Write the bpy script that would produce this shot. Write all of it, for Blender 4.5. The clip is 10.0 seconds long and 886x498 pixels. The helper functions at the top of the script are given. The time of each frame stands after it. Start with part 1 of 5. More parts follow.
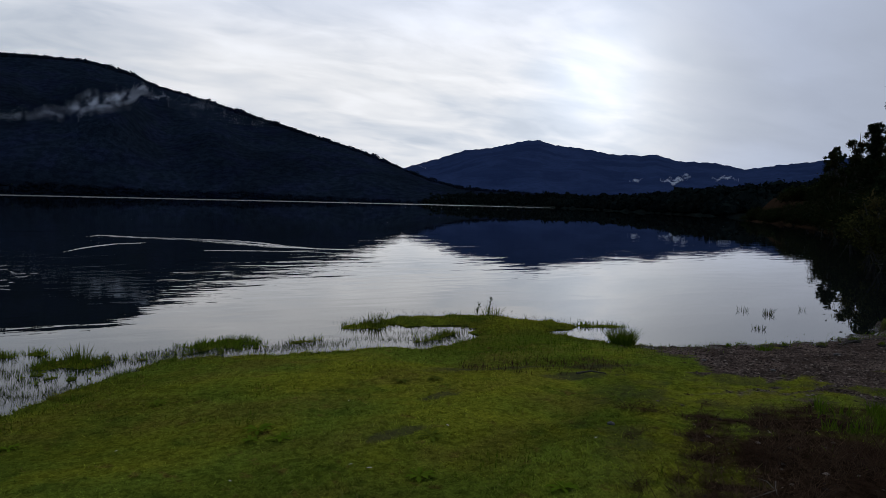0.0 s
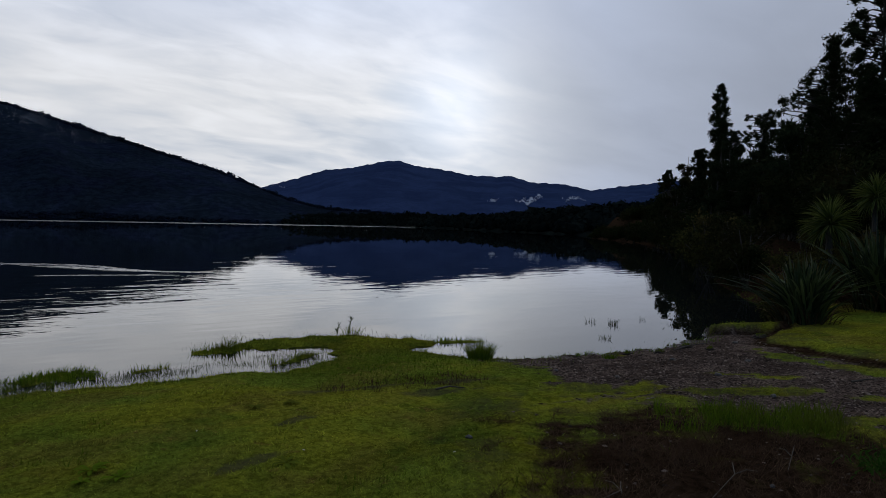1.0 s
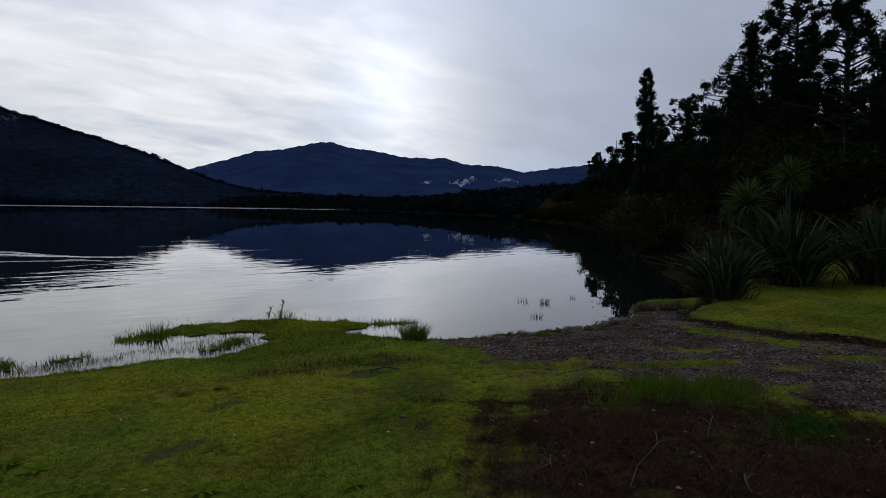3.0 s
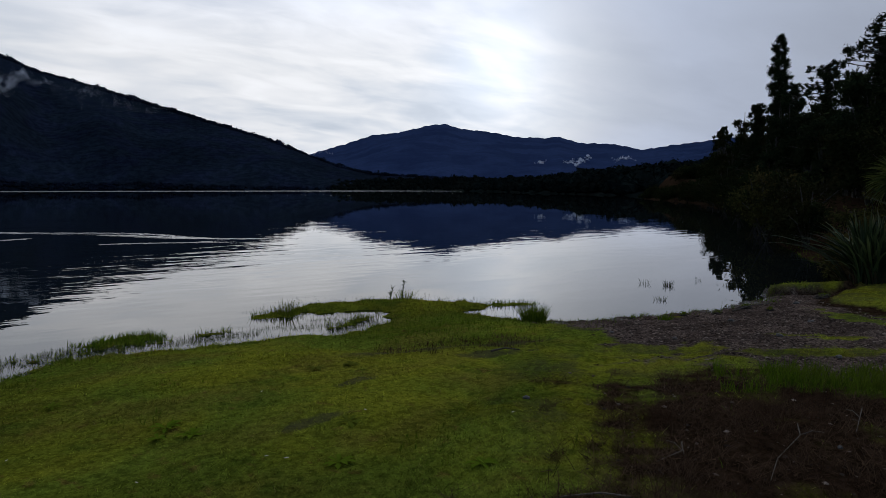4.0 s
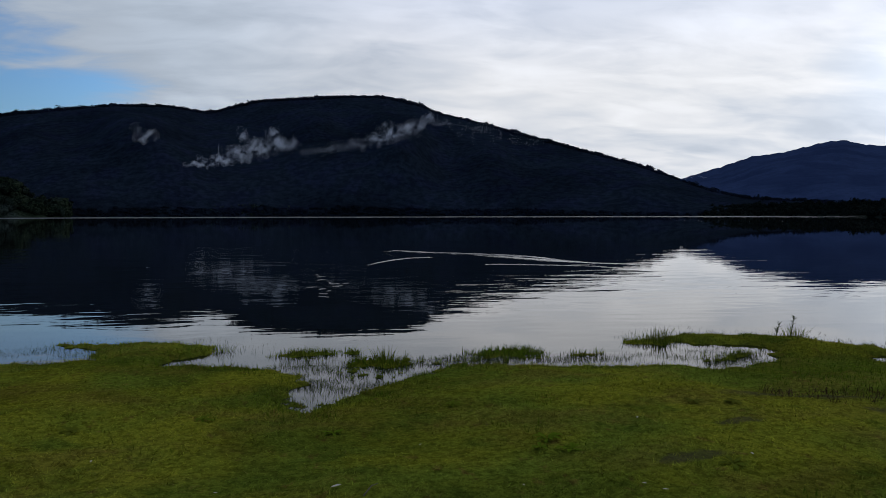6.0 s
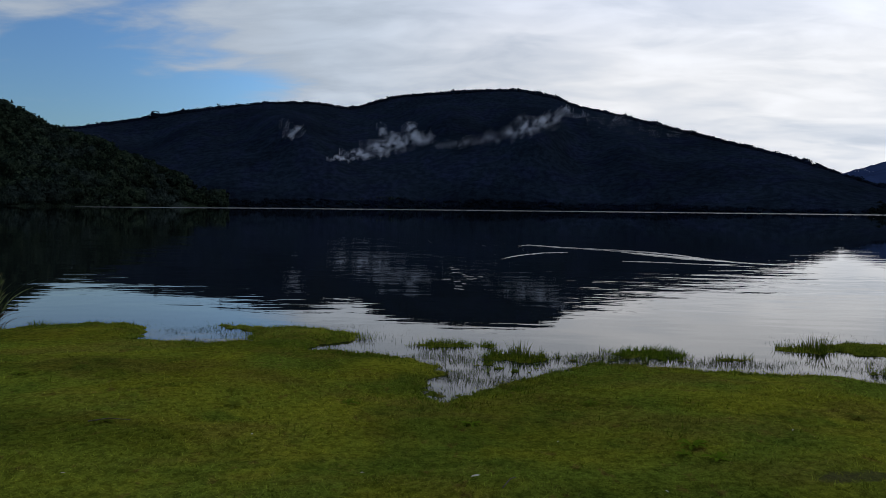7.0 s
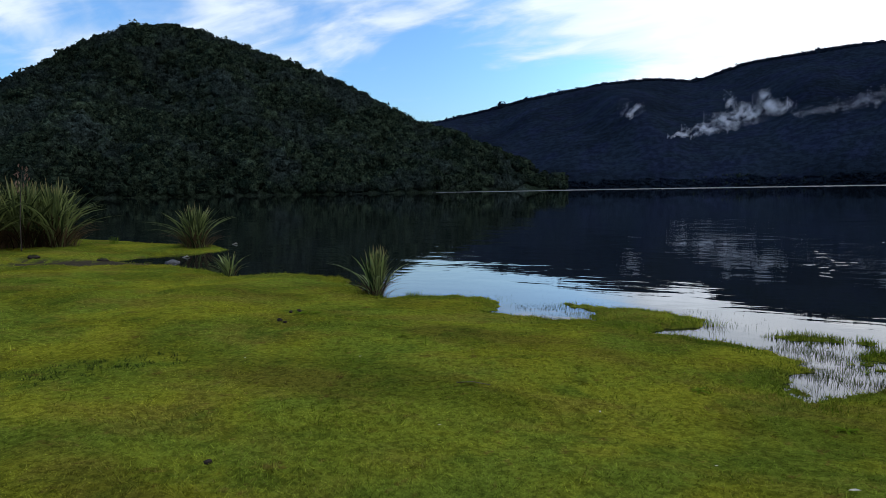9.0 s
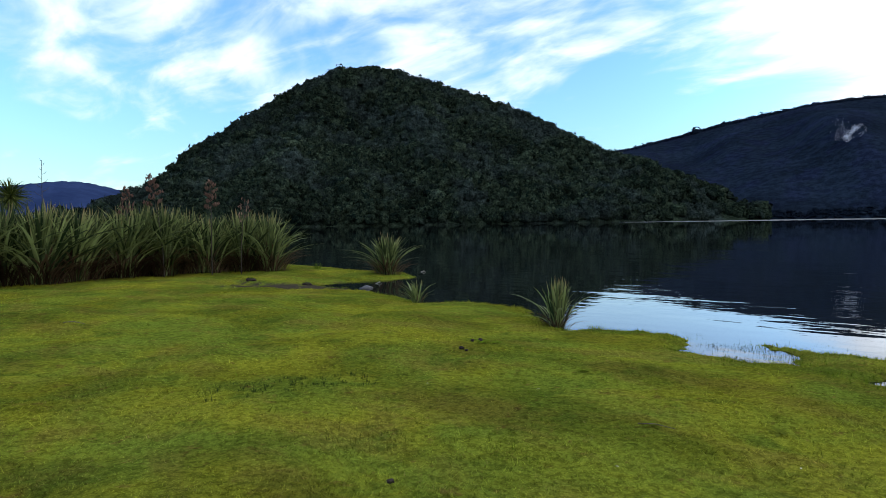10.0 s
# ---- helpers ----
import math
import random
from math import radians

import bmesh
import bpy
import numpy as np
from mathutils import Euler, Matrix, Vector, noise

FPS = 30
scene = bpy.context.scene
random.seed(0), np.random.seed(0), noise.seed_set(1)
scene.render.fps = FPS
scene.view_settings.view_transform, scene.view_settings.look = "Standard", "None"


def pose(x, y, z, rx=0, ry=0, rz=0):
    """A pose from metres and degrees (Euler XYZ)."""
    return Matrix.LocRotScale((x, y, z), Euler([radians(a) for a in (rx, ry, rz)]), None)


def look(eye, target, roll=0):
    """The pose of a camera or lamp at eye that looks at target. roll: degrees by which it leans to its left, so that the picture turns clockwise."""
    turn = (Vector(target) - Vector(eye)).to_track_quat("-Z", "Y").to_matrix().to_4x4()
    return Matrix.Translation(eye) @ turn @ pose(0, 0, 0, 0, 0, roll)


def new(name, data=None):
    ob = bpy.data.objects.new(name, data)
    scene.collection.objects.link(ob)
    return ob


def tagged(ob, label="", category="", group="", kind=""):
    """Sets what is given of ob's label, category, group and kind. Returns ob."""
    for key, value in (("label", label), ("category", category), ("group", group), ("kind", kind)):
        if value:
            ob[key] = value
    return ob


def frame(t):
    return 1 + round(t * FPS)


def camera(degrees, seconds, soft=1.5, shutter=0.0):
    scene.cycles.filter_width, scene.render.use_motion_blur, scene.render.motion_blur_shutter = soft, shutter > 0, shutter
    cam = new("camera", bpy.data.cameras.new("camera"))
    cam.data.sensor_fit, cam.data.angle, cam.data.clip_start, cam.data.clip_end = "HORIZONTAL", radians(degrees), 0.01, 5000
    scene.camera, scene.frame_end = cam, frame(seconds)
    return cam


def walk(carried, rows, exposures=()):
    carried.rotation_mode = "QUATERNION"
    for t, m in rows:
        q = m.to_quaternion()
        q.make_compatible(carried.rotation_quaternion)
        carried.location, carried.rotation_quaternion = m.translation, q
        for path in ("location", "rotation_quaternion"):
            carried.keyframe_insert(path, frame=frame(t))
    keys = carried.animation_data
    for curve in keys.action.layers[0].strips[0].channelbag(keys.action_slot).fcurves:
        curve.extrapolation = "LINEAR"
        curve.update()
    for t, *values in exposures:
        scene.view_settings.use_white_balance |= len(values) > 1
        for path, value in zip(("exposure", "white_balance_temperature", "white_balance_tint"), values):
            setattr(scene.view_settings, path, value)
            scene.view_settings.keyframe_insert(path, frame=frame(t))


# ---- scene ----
def shot(x, y, z, yaw, pitch, lean):
    return pose(x, y, z, 0, 0, yaw) @ pose(0, 0, 0, 90 + pitch) @ pose(0, 0, 0, 0, 0, lean)


cam = camera(65.54, 10.0, soft=0.7)
WAY = [
    (0.0, 0.002, 0.000, 2.000, -28.73, -3.83, 1.33),
    (0.5, 0.053, 0.014, 1.969, -36.36, -2.23, 1.60),
    (1.0, 0.074, 0.017, 1.975, -40.14, -1.95, 1.03),
    (1.5, 0.131, 0.017, 1.960, -42.17, -2.82, 0.03),
    (2.0, 0.096, -0.001, 1.966, -45.58, -2.03, 0.76),
    (2.2, 0.100, 0.008, 1.963, -45.62, -2.45, 0.66),
    (3.3, 0.076, 0.001, 1.960, -45.34, -3.85, 0.75),
    (3.5, 0.056, -0.007, 1.959, -44.07, -4.39, 0.78),
    (4.0, 0.022, 0.052, 1.966, -36.17, -5.00, -0.07),
    (4.5, -0.039, 0.027, 1.977, -26.30, -4.28, -0.57),
    (5.0, -0.055, 0.052, 1.976, -17.47, -3.87, -1.20),
    (5.5, -0.092, 0.053, 1.976, -11.27, -3.25, -1.31),
    (5.7, -0.099, 0.064, 1.959, -9.20, -2.70, -0.85),
    (6.8, -0.157, 0.035, 1.962, 2.13, -3.67, 0.68),
    (7.0, -0.184, 0.024, 1.976, 4.69, -3.40, 0.59),
    (7.5, -0.208, 0.003, 1.976, 10.65, -3.11, 0.25),
    (8.0, -0.241, -0.000, 1.987, 15.81, -3.28, -0.37),
    (8.5, -0.249, 0.001, 1.965, 19.13, -4.58, -0.76),
    (9.0, -0.258, -0.043, 1.986, 32.31, -4.88, -0.96),
    (9.5, -0.197, -0.058, 2.009, 42.95, -3.63, -1.47),
    (10.0, -0.190, -0.069, 2.022, 47.51, -2.19, -0.83),
]
walk(cam, [(t, shot(*row)) for t, *row in WAY],
     exposures=[(0.0, -0.74), (1.0, -0.88), (2.2, -0.90), (3.5, -0.72), (4.2, -0.72), (5.5, -0.76), (6.9, -0.68), (7.5, -0.56), (8.4, -0.16), (9.0, 0.38), (10.0, 0.80)])

# ------------------------------------------------------------------ sky and sun
SUN_AZ, SUN_EL = 40.6, 9.8          # clockwise from +y, above the horizon
sun_dir = Vector((math.sin(radians(SUN_AZ)) * math.cos(radians(SUN_EL)),
                  math.cos(radians(SUN_AZ)) * math.cos(radians(SUN_EL)), math.sin(radians(SUN_EL))))


class Nodes:
    """Short calls for building a node tree."""

    def __init__(self, tree):
        self.tree = tree
        tree.nodes.clear()

    def add(self, kind):
        return self.tree.nodes.new(kind)

    def put(self, socket, value):
        if isinstance(value, bpy.types.NodeSocket):
            self.tree.links.new(value, socket)
        else:
            socket.default_value = value

    def math(self, op, a, b=0.0, c=0.0, clamp=False):
        n = self.add("ShaderNodeMath")
        n.operation, n.use_clamp = op, clamp
        for s, v in zip(n.inputs, (a, b, c)):
            self.put(s, v)
        return n.outputs[0]

    def vmath(self, op, a, b=(0, 0, 0)):
        n = self.add("ShaderNodeVectorMath")
        n.operation = op
        self.put(n.inputs[0], a)
        self.put(n.inputs[1], b)
        return n.outputs["Value"] if op in ("DOT_PRODUCT", "LENGTH") else n.outputs[0]

    def times(self, a, k):
        n = self.add("ShaderNodeVectorMath")
        n.operation = "SCALE"
        self.put(n.inputs[0], a)
        self.put(n.inputs["Scale"], k)
        return n.outputs[0]

    def mix(self, fac, a, b, blend="MIX"):
        n = self.add("ShaderNodeMix")
        n.data_type, n.blend_type = "RGBA", blend
        self.put(n.inputs[0], fac)
        self.put(n.inputs[6], a if isinstance(a, bpy.types.NodeSocket) else (*a, 1))
        self.put(n.inputs[7], b if isinstance(b, bpy.types.NodeSocket) else (*b, 1))
        return n.outputs[2]

    def noise(self, vec, scale, detail=4.0, rough=0.55, dist=0.0):
        n = self.add("ShaderNodeTexNoise")
        self.put(n.inputs["Vector"], vec)
        for key, v in (("Scale", scale), ("Detail", detail), ("Roughness", rough), ("Distortion", dist)):
            n.inputs[key].default_value = v
        return n.outputs["Fac"]

    def span(self, v, lo, hi, a=0.0, b=1.0, smooth=True):
        n = self.add("ShaderNodeMapRange")
        n.interpolation_type = "SMOOTHSTEP" if smooth else "LINEAR"
        for s, x in zip(n.inputs, (v, lo, hi, a, b)):
            self.put(s, x)
        return n.outputs[0]

    def scaled(self, vec, sx, sy, sz, rz=0.0):
        n = self.add("ShaderNodeMapping")
        self.put(n.inputs["Vector"], vec)
        n.inputs["Scale"].default_value = (sx, sy, sz)
        n.inputs["Rotation"].default_value = (0, 0, radians(rz))
        return n.outputs[0]


world = bpy.data.worlds.new("world")
scene.world = world
world.use_nodes = True
w = Nodes(world.node_tree)
coord = w.add("ShaderNodeTexCoord").outputs["Generated"]
sky = w.add("ShaderNodeTexSky")
sky.sky_type, sky.sun_disc = "NISHITA", False
sky.sun_elevation, sky.sun_rotation = radians(SUN_EL), radians(SUN_AZ)
sky.air_density, sky.dust_density, sky.ozone_density = 1.2, 0.6, 1.6
sep = w.add("ShaderNodeSeparateXYZ")
w.put(sep.inputs[0], coord)
sx_, sy_, sz_ = sep.outputs
# clouds lie on a flat layer: divide by the height of the direction
up = w.math("MAXIMUM", sz_, 0.0)
lift = w.math("ADD", up, 0.20)
layer = w.add("ShaderNodeCombineXYZ")
w.put(layer.inputs[0], w.math("DIVIDE", sx_, lift))
w.put(layer.inputs[1], w.math("DIVIDE", sy_, lift))
streak = w.scaled(layer.outputs[0], 0.75, 1.0, 1.0, 18)
big = w.noise(streak, 0.70, 5.0, 0.50, 0.35)
fine = w.noise(w.scaled(layer.outputs[0], 1.0, 1.7, 1.0, 12), 1.7, 6.0, 0.52, 0.6)
puff = w.noise(w.scaled(layer.outputs[0], 0.8, 1.5, 1.0, -24), 4.0, 6.0, 0.54, 0.5)
thick = w.math("ADD", w.math("ADD", w.math("MULTIPLY", big, 0.40), w.math("MULTIPLY", fine, 0.36)), w.math("MULTIPLY", puff, 0.24))
# full cover towards the sun, breaking up to blue on the far side of it
side = w.math("ADD", sx_, w.math("MULTIPLY", sy_, 0.25))
cover_lo = w.math("ADD", w.span(side, -0.35, 0.42, 0.535, 0.12), w.span(sz_, 0.10, 0.22, 0.045, -0.03))
veil = w.span(w.math("SUBTRACT", thick, cover_lo), -0.06, 0.10, 0.0, 1.0)
toward = w.math("MAXIMUM", w.vmath("DOT_PRODUCT", coord, tuple(sun_dir)), 0.0)
glow = w.math("POWER", toward, 330.0)
halo = w.math("POWER", toward, 26.0)
# the cloud hangs thicker, smoother and greyer beyond the sun
beyond = w.vmath("DOT_PRODUCT", coord, (math.cos(radians(42)), -math.sin(radians(42)), 0.0))
beyond = w.math("ADD", beyond, w.span(big, 0.3, 0.7, -0.06, 0.06))
grain_ = w.math("ADD", w.span(fine, 0.32, 0.68, -0.085, 0.085), w.span(puff, 0.34, 0.66, -0.045, 0.05))
body = w.math("ADD", w.span(big, 0.36, 0.62, 0.80, 0.99), w.math("MULTIPLY", grain_, w.span(beyond, -0.10, 0.12, 1.0, 0.25)))
heavy = w.math("MULTIPLY", w.span(beyond, -0.02, 0.15, 1.0, 0.77), w.span(beyond, 0.10, 0.50, 1.0, 0.76))
bright = w.math("ADD", w.math("MULTIPLY", w.math("ADD", body, w.math("MULTIPLY", halo, 0.10)), heavy), w.math("MULTIPLY", glow, 0.34))
tone = w.mix(w.span(body, 0.70, 1.0), (0.85, 0.935, 1.07), (0.965, 0.985, 1.03))
tone = w.mix(w.span(beyond, 0.0, 0.22), tone, (0.79, 0.885, 1.10))
tone = w.mix(w.span(sz_, 0.16, 0.36, 0.0, 0.75), tone, (0.80, 0.91, 1.16))
tone = w.mix(w.span(side, -0.05, 0.30, 0.85, 0.0), tone, (0.80, 0.94, 1.13))
blue = w.mix(1.0, w.times(sky.outputs[0], 0.27), (0.50, 0.77, 1.34), "MULTIPLY")
# the sky grows brighter towards the hidden sun
share = w.span(side, -0.40, 0.44, 0.74, 1.42)
both = w.times(w.mix(veil, blue, w.times(tone, bright)), share)
back = w.add("ShaderNodeBackground")
w.put(back.inputs["Color"], both)
back.inputs["Strength"].default_value = 1.0
w.put(w.add("ShaderNodeOutputWorld").inputs[0], back.outputs[0])

sun = new("sun", bpy.data.lights.new("sun", "SUN"))
sun.data.energy, sun.data.angle, sun.data.color = 0.5, radians(170), (1.0, 0.95, 0.88)
sun.matrix_world = look(sun_dir * 50, (0, 0, 0))


# ------------------------------------------------------------------ materials
def material(name):
    m = bpy.data.materials.new(name)
    m.use_nodes = True
    return m, Nodes(m.node_tree)


def finish(n, colour, rough=0.8, bump=None, strength=0.5, distance=0.02, spec=0.3, translucent=0.0):
    b = n.add("ShaderNodeBsdfPrincipled")
    n.put(b.inputs["Base Color"], colour if isinstance(colour, bpy.types.NodeSocket) else (*colour, 1))
    n.put(b.inputs["Roughness"], rough)
    b.inputs["Specular IOR Level"].default_value = spec
    if bump is not None:
        k = n.add("ShaderNodeBump")
        k.inputs["Strength"].default_value, k.inputs["Distance"].default_value = strength, distance
        n.put(k.inputs["Height"], bump)
        n.put(b.inputs["Normal"], k.outputs[0])
    out = b.outputs[0]
    if translucent:
        tl, mx = n.add("ShaderNodeBsdfTranslucent"), n.add("ShaderNodeMixShader")
        n.put(tl.inputs[0], colour if isinstance(colour, bpy.types.NodeSocket) else (*colour, 1))
        mx.inputs[0].default_value = translucent
        n.put(mx.inputs[1], out)
        n.put(mx.inputs[2], tl.outputs[0])
        out = mx.outputs[0]
    n.put(n.add("ShaderNodeOutputMaterial").inputs[0], out)
    return b


def place(n):
    return n.add("ShaderNodeNewGeometry").outputs["Position"]


def island(n):
    return n.add("ShaderNodeNewGeometry").outputs["Random Per Island"]


def leaf_material(name, dark, light, other, rough=0.7, translucent=0.25, patch=0.5, gloss=0.0):
    """Foliage: each leaf its own tone, with broader patches over the ground."""
    m, n = material(name)
    c = n.mix(island(n), dark, light)
    c = n.mix(n.span(n.noise(place(n), patch, 4), 0.42, 0.66), c, other)
    finish(n, c, rough, translucent=translucent, spec=gloss)
    return m


def flax_material(name, dark, light, tip):
    """Sword leaves: a tone of its own for each leaf, paler along the edges, dry towards the tip."""
    m, n = material(name)
    own = n.math("FRACT", n.math("ADD", n.add("ShaderNodeObjectInfo").outputs["Random"], island(n)))
    c = n.mix(n.math("POWER", own, 1.6), dark, light)
    o = n.add("ShaderNodeSeparateXYZ")
    local = n.add("ShaderNodeTexCoord").outputs["Object"]
    n.put(o.inputs[0], local)
    c = n.mix(n.math("MULTIPLY", n.span(o.outputs[2], 0.72, 1.0), n.span(own, 0.4, 0.9)), c, tip)
    c = n.mix(n.math("MULTIPLY", n.span(n.noise(n.scaled(local, 60, 60, 3), 1.0, 3), 0.45, 0.7), 0.5), c, n.times(c, 0.6))
    finish(n, c, 0.45, translucent=0.25, spec=0.15)
    return m


def lawn_colour(n):
    """The moss and grass of the lawn: green, yellow-green and brownish patches."""
    p = place(n)
    c = n.mix(n.span(n.noise(p, 0.50, 5, 0.58, 0.6), 0.38, 0.64), LAWN_GREEN, LAWN_YELLOW)
    c = n.mix(n.math("MULTIPLY", n.span(n.noise(n.scaled(p, 1.0, 1.7, 1.0, 20), 0.62, 5, 0.60, 0.5), 0.46, 0.66), 0.62), c, LAWN_BROWN)
    c = n.mix(n.math("MULTIPLY", n.span(n.noise(p, 1.3, 5, 0.62, 0.4), 0.52, 0.70), 0.75), c, LAWN_DEEP)
    c = n.mix(n.math("MULTIPLY", n.span(n.noise(n.scaled(p, 1.3, 1.0, 1.0, 70), 4.5, 5, 0.66), 0.58, 0.70), 0.7), c, LAWN_RUST)
    c = n.mix(n.span(n.noise(n.scaled(p, 0.8, 1.2, 1.0, 40), 0.42, 5, 0.6, 0.4), 0.40, 0.58), n.times(c, 0.80), n.times(c, 1.16))
    fleck = n.noise(p, 14.0, 4, 0.68)
    return n.mix(n.span(fleck, 0.38, 0.58), n.times(c, 0.70), n.times(c, 1.16))


LAWN_GREEN, LAWN_YELLOW = (0.117, 0.150, 0.017), (0.184, 0.184, 0.016)
LAWN_BROWN, LAWN_DEEP, LAWN_RUST = (0.150, 0.122, 0.022), (0.068, 0.100, 0.012), (0.135, 0.085, 0.022)


def ground_material():
    m, n = material("ground")
    p = place(n)
    vc = n.add("ShaderNodeVertexColor")
    vc.layer_name = "cover"
    cover = vc.outputs[0]
    s = n.add("ShaderNodeSeparateColor")
    n.put(s.inputs[0], cover)
    grain = n.noise(p, 38, 5, 0.65)
    stones = n.add("ShaderNodeTexVoronoi")
    n.put(stones.inputs["Vector"], p)
    stones.inputs["Scale"].default_value = 34
    turf = n.mix(n.span(grain, 0.35, 0.7), n.times(lawn_colour(n), 0.6), lawn_colour(n))
    grit = n.mix(n.span(n.noise(p, 22, 5, 0.7), 0.36, 0.64), (0.024, 0.016, 0.012), (0.130, 0.092, 0.072))
    grit = n.mix(n.span(stones.outputs["Distance"], 0.10, 0.55), n.mix(n.span(n.noise(p, 5, 3), 0.4, 0.62), (0.230, 0.170, 0.134), (0.066, 0.045, 0.034)), grit)
    grit = n.mix(n.span(n.noise(p, 1.6, 5, 0.65), 0.40, 0.62), n.times(grit, 0.62), n.times(grit, 1.15))
    soil = n.mix(n.span(n.noise(p, 14, 5, 0.7), 0.35, 0.7), (0.012, 0.007, 0.004), (0.046, 0.027, 0.016))
    mud = n.mix(n.noise(p, 6, 4), (0.022, 0.018, 0.012), (0.066, 0.053, 0.037))
    c = n.mix(s.outputs[0], mud, turf)
    c = n.mix(s.outputs[1], c, grit)
    c = n.mix(s.outputs[2], c, soil)
    height = n.math("SUBTRACT", n.math("MULTIPLY", grain, 0.7), n.math("MULTIPLY", n.math("MULTIPLY", stones.outputs["Distance"], s.outputs[1]), 0.8))
    # wet along the waterline
    wet = vc.outputs["Alpha"]
    c = n.mix(wet, c, n.times(c, 0.40))
    b = finish(n, c, n.span(wet, 0.0, 1.0, 0.95, 0.28), height, 0.9, 0.03, 0.0)
    n.put(b.inputs["Specular IOR Level"], n.math("MULTIPLY", wet, 0.3))
    return m


def water_material():
    m, n = material("lake_water")
    p = place(n)
    dist = n.vmath("LENGTH", p)
    long_ = n.noise(n.scaled(p, 0.22, 1.0, 1.0, 8), 0.55, 3, 0.5, 0.3)
    mid = n.noise(n.scaled(p, 0.45, 1.3, 1.0, -6), 2.2, 3, 0.5, 0.2)
    calm = n.span(n.noise(n.scaled(p, 0.3, 1.0, 1.0, 4), 0.045, 3), 0.38, 0.62, 0.25, 1.0)
    near = n.math("MULTIPLY", n.span(dist, 9.0, 20.0, 0.40, 1.15), n.span(dist, 22.0, 85.0, 1.0, 0.12))
    lap = n.noise(n.scaled(p, 0.5, 1.0, 1.0, -30), 1.3, 2, 0.45, 0.4)
    h = n.math("ADD", n.math("ADD", long_, n.math("MULTIPLY", mid, 0.22)), n.math("MULTIPLY", lap, 0.55))
    px_ = n.add("ShaderNodeSeparateXYZ")
    n.put(px_.inputs[0], p)
    breeze = n.span(px_.outputs[0], 3.0, 13.0, 1.0, 0.30)
    h = n.math("MULTIPLY", h, n.math("MULTIPLY", n.math("MULTIPLY", calm, near), breeze))
    ruffle = n.math("MULTIPLY", n.span(dist, 520.0, 640.0), n.span(n.noise(n.scaled(p, 0.004, 0.03, 1.0), 1.0, 2), 0.06, 0.20))
    bearing = n.math("DIVIDE", px_.outputs[0], dist)
    ruffle = n.math("MULTIPLY", ruffle, n.span(bearing, -0.58, -0.50))
    lanes = n.math("MULTIPLY", n.span(n.noise(n.scaled(p, 0.003, 0.035, 1.0, 26), 1.0, 2), 0.54, 0.60), n.span(dist, 110.0, 180.0))
    lanes = n.math("MULTIPLY", lanes, n.math("MULTIPLY", n.span(bearing, 0.30, 0.40), n.span(bearing, 0.56, 0.70, 1.0, 0.0)))
    ruffle = n.math("MAXIMUM", ruffle, n.math("MULTIPLY", lanes, 0.15))
    b = finish(n, (0.006, 0.008, 0.008), n.span(ruffle, 0.0, 1.0, 0.012, 0.60), h, 1.0, 0.025, 0.41)
    n.put(b.inputs["Specular IOR Level"], n.span(ruffle, 0.0, 1.0, 0.41, 1.0))
    b.inputs["IOR"].default_value = 1.333
    b.inputs["Coat Weight"].default_value, b.inputs["Coat IOR"].default_value = 0.05, 1.333
    n.put(b.inputs["Coat Roughness"], b.inputs["Roughness"].links[0].from_socket)
    n.put(b.inputs["Coat Normal"], b.inputs["Normal"].links[0].from_socket)
    return m


def wood_material(name, a, c2, rough=0.85):
    m, n = material(name)
    p = n.add("ShaderNodeTexCoord").outputs["Object"]
    g = n.noise(n.scaled(p, 9, 9, 1.2), 3, 5, 0.65)
    finish(n, n.mix(n.span(g, 0.3, 0.7), a, c2), rough, g, 0.6, 0.02)
    return m


def forest_material(name, dark, light, grey, deep=0.35, relief=2.5, mottle=0.4):
    """Canopy seen from across the water: crowns of differing greens, broken by leaf-scale noise."""
    m, n = material(name)
    p = place(n)
    c = n.mix(island(n), dark, light)
    c = n.mix(n.span(n.noise(p, 0.02, 3), 0.45, 0.65), c, grey)
    c = n.mix(n.span(n.noise(p, 0.006, 4, 0.6, 0.4), 0.36, 0.64), n.times(c, 0.78), n.times(c, 1.2))
    tree = n.noise(p, 0.11, 2, 0.5)
    c = n.mix(n.span(tree, 0.38, 0.62), n.times(c, 1 - mottle), n.times(c, 1 + 0.7 * mottle))
    leafy = n.noise(p, 0.55, 5, 0.72)
    c = n.mix(n.span(leafy, 0.36, 0.62), n.times(c, deep), n.times(c, 1.2))
    finish(n, c, 0.95, leafy, 1.0, relief, 0.0)
    return m


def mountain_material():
    """Forest far off: haze blue and the shading of spurs and gullies are put into the colour."""
    m, n = material("hazed_far_forest")
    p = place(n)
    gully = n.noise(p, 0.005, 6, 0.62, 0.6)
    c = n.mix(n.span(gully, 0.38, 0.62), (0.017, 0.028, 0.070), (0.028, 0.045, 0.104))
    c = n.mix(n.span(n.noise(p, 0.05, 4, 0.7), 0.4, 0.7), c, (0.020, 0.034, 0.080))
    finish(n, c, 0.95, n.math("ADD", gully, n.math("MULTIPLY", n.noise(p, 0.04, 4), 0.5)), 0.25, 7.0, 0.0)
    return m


def blade_material():
    """Lawn blades: the patches of the turf, each blade lighter or darker."""
    m, n = material("grass_blades")
    own = island(n)
    c = n.mix(n.span(own, 0.0, 1.0, 0.0, 1.0, False), n.times(lawn_colour(n), 0.40), n.times(lawn_colour(n), 2.0))
    c = n.mix(n.span(own, 0.955, 0.99), c, (0.20, 0.17, 0.05))
    finish(n, c, 0.7, translucent=0.3, spec=0.0)
    return m


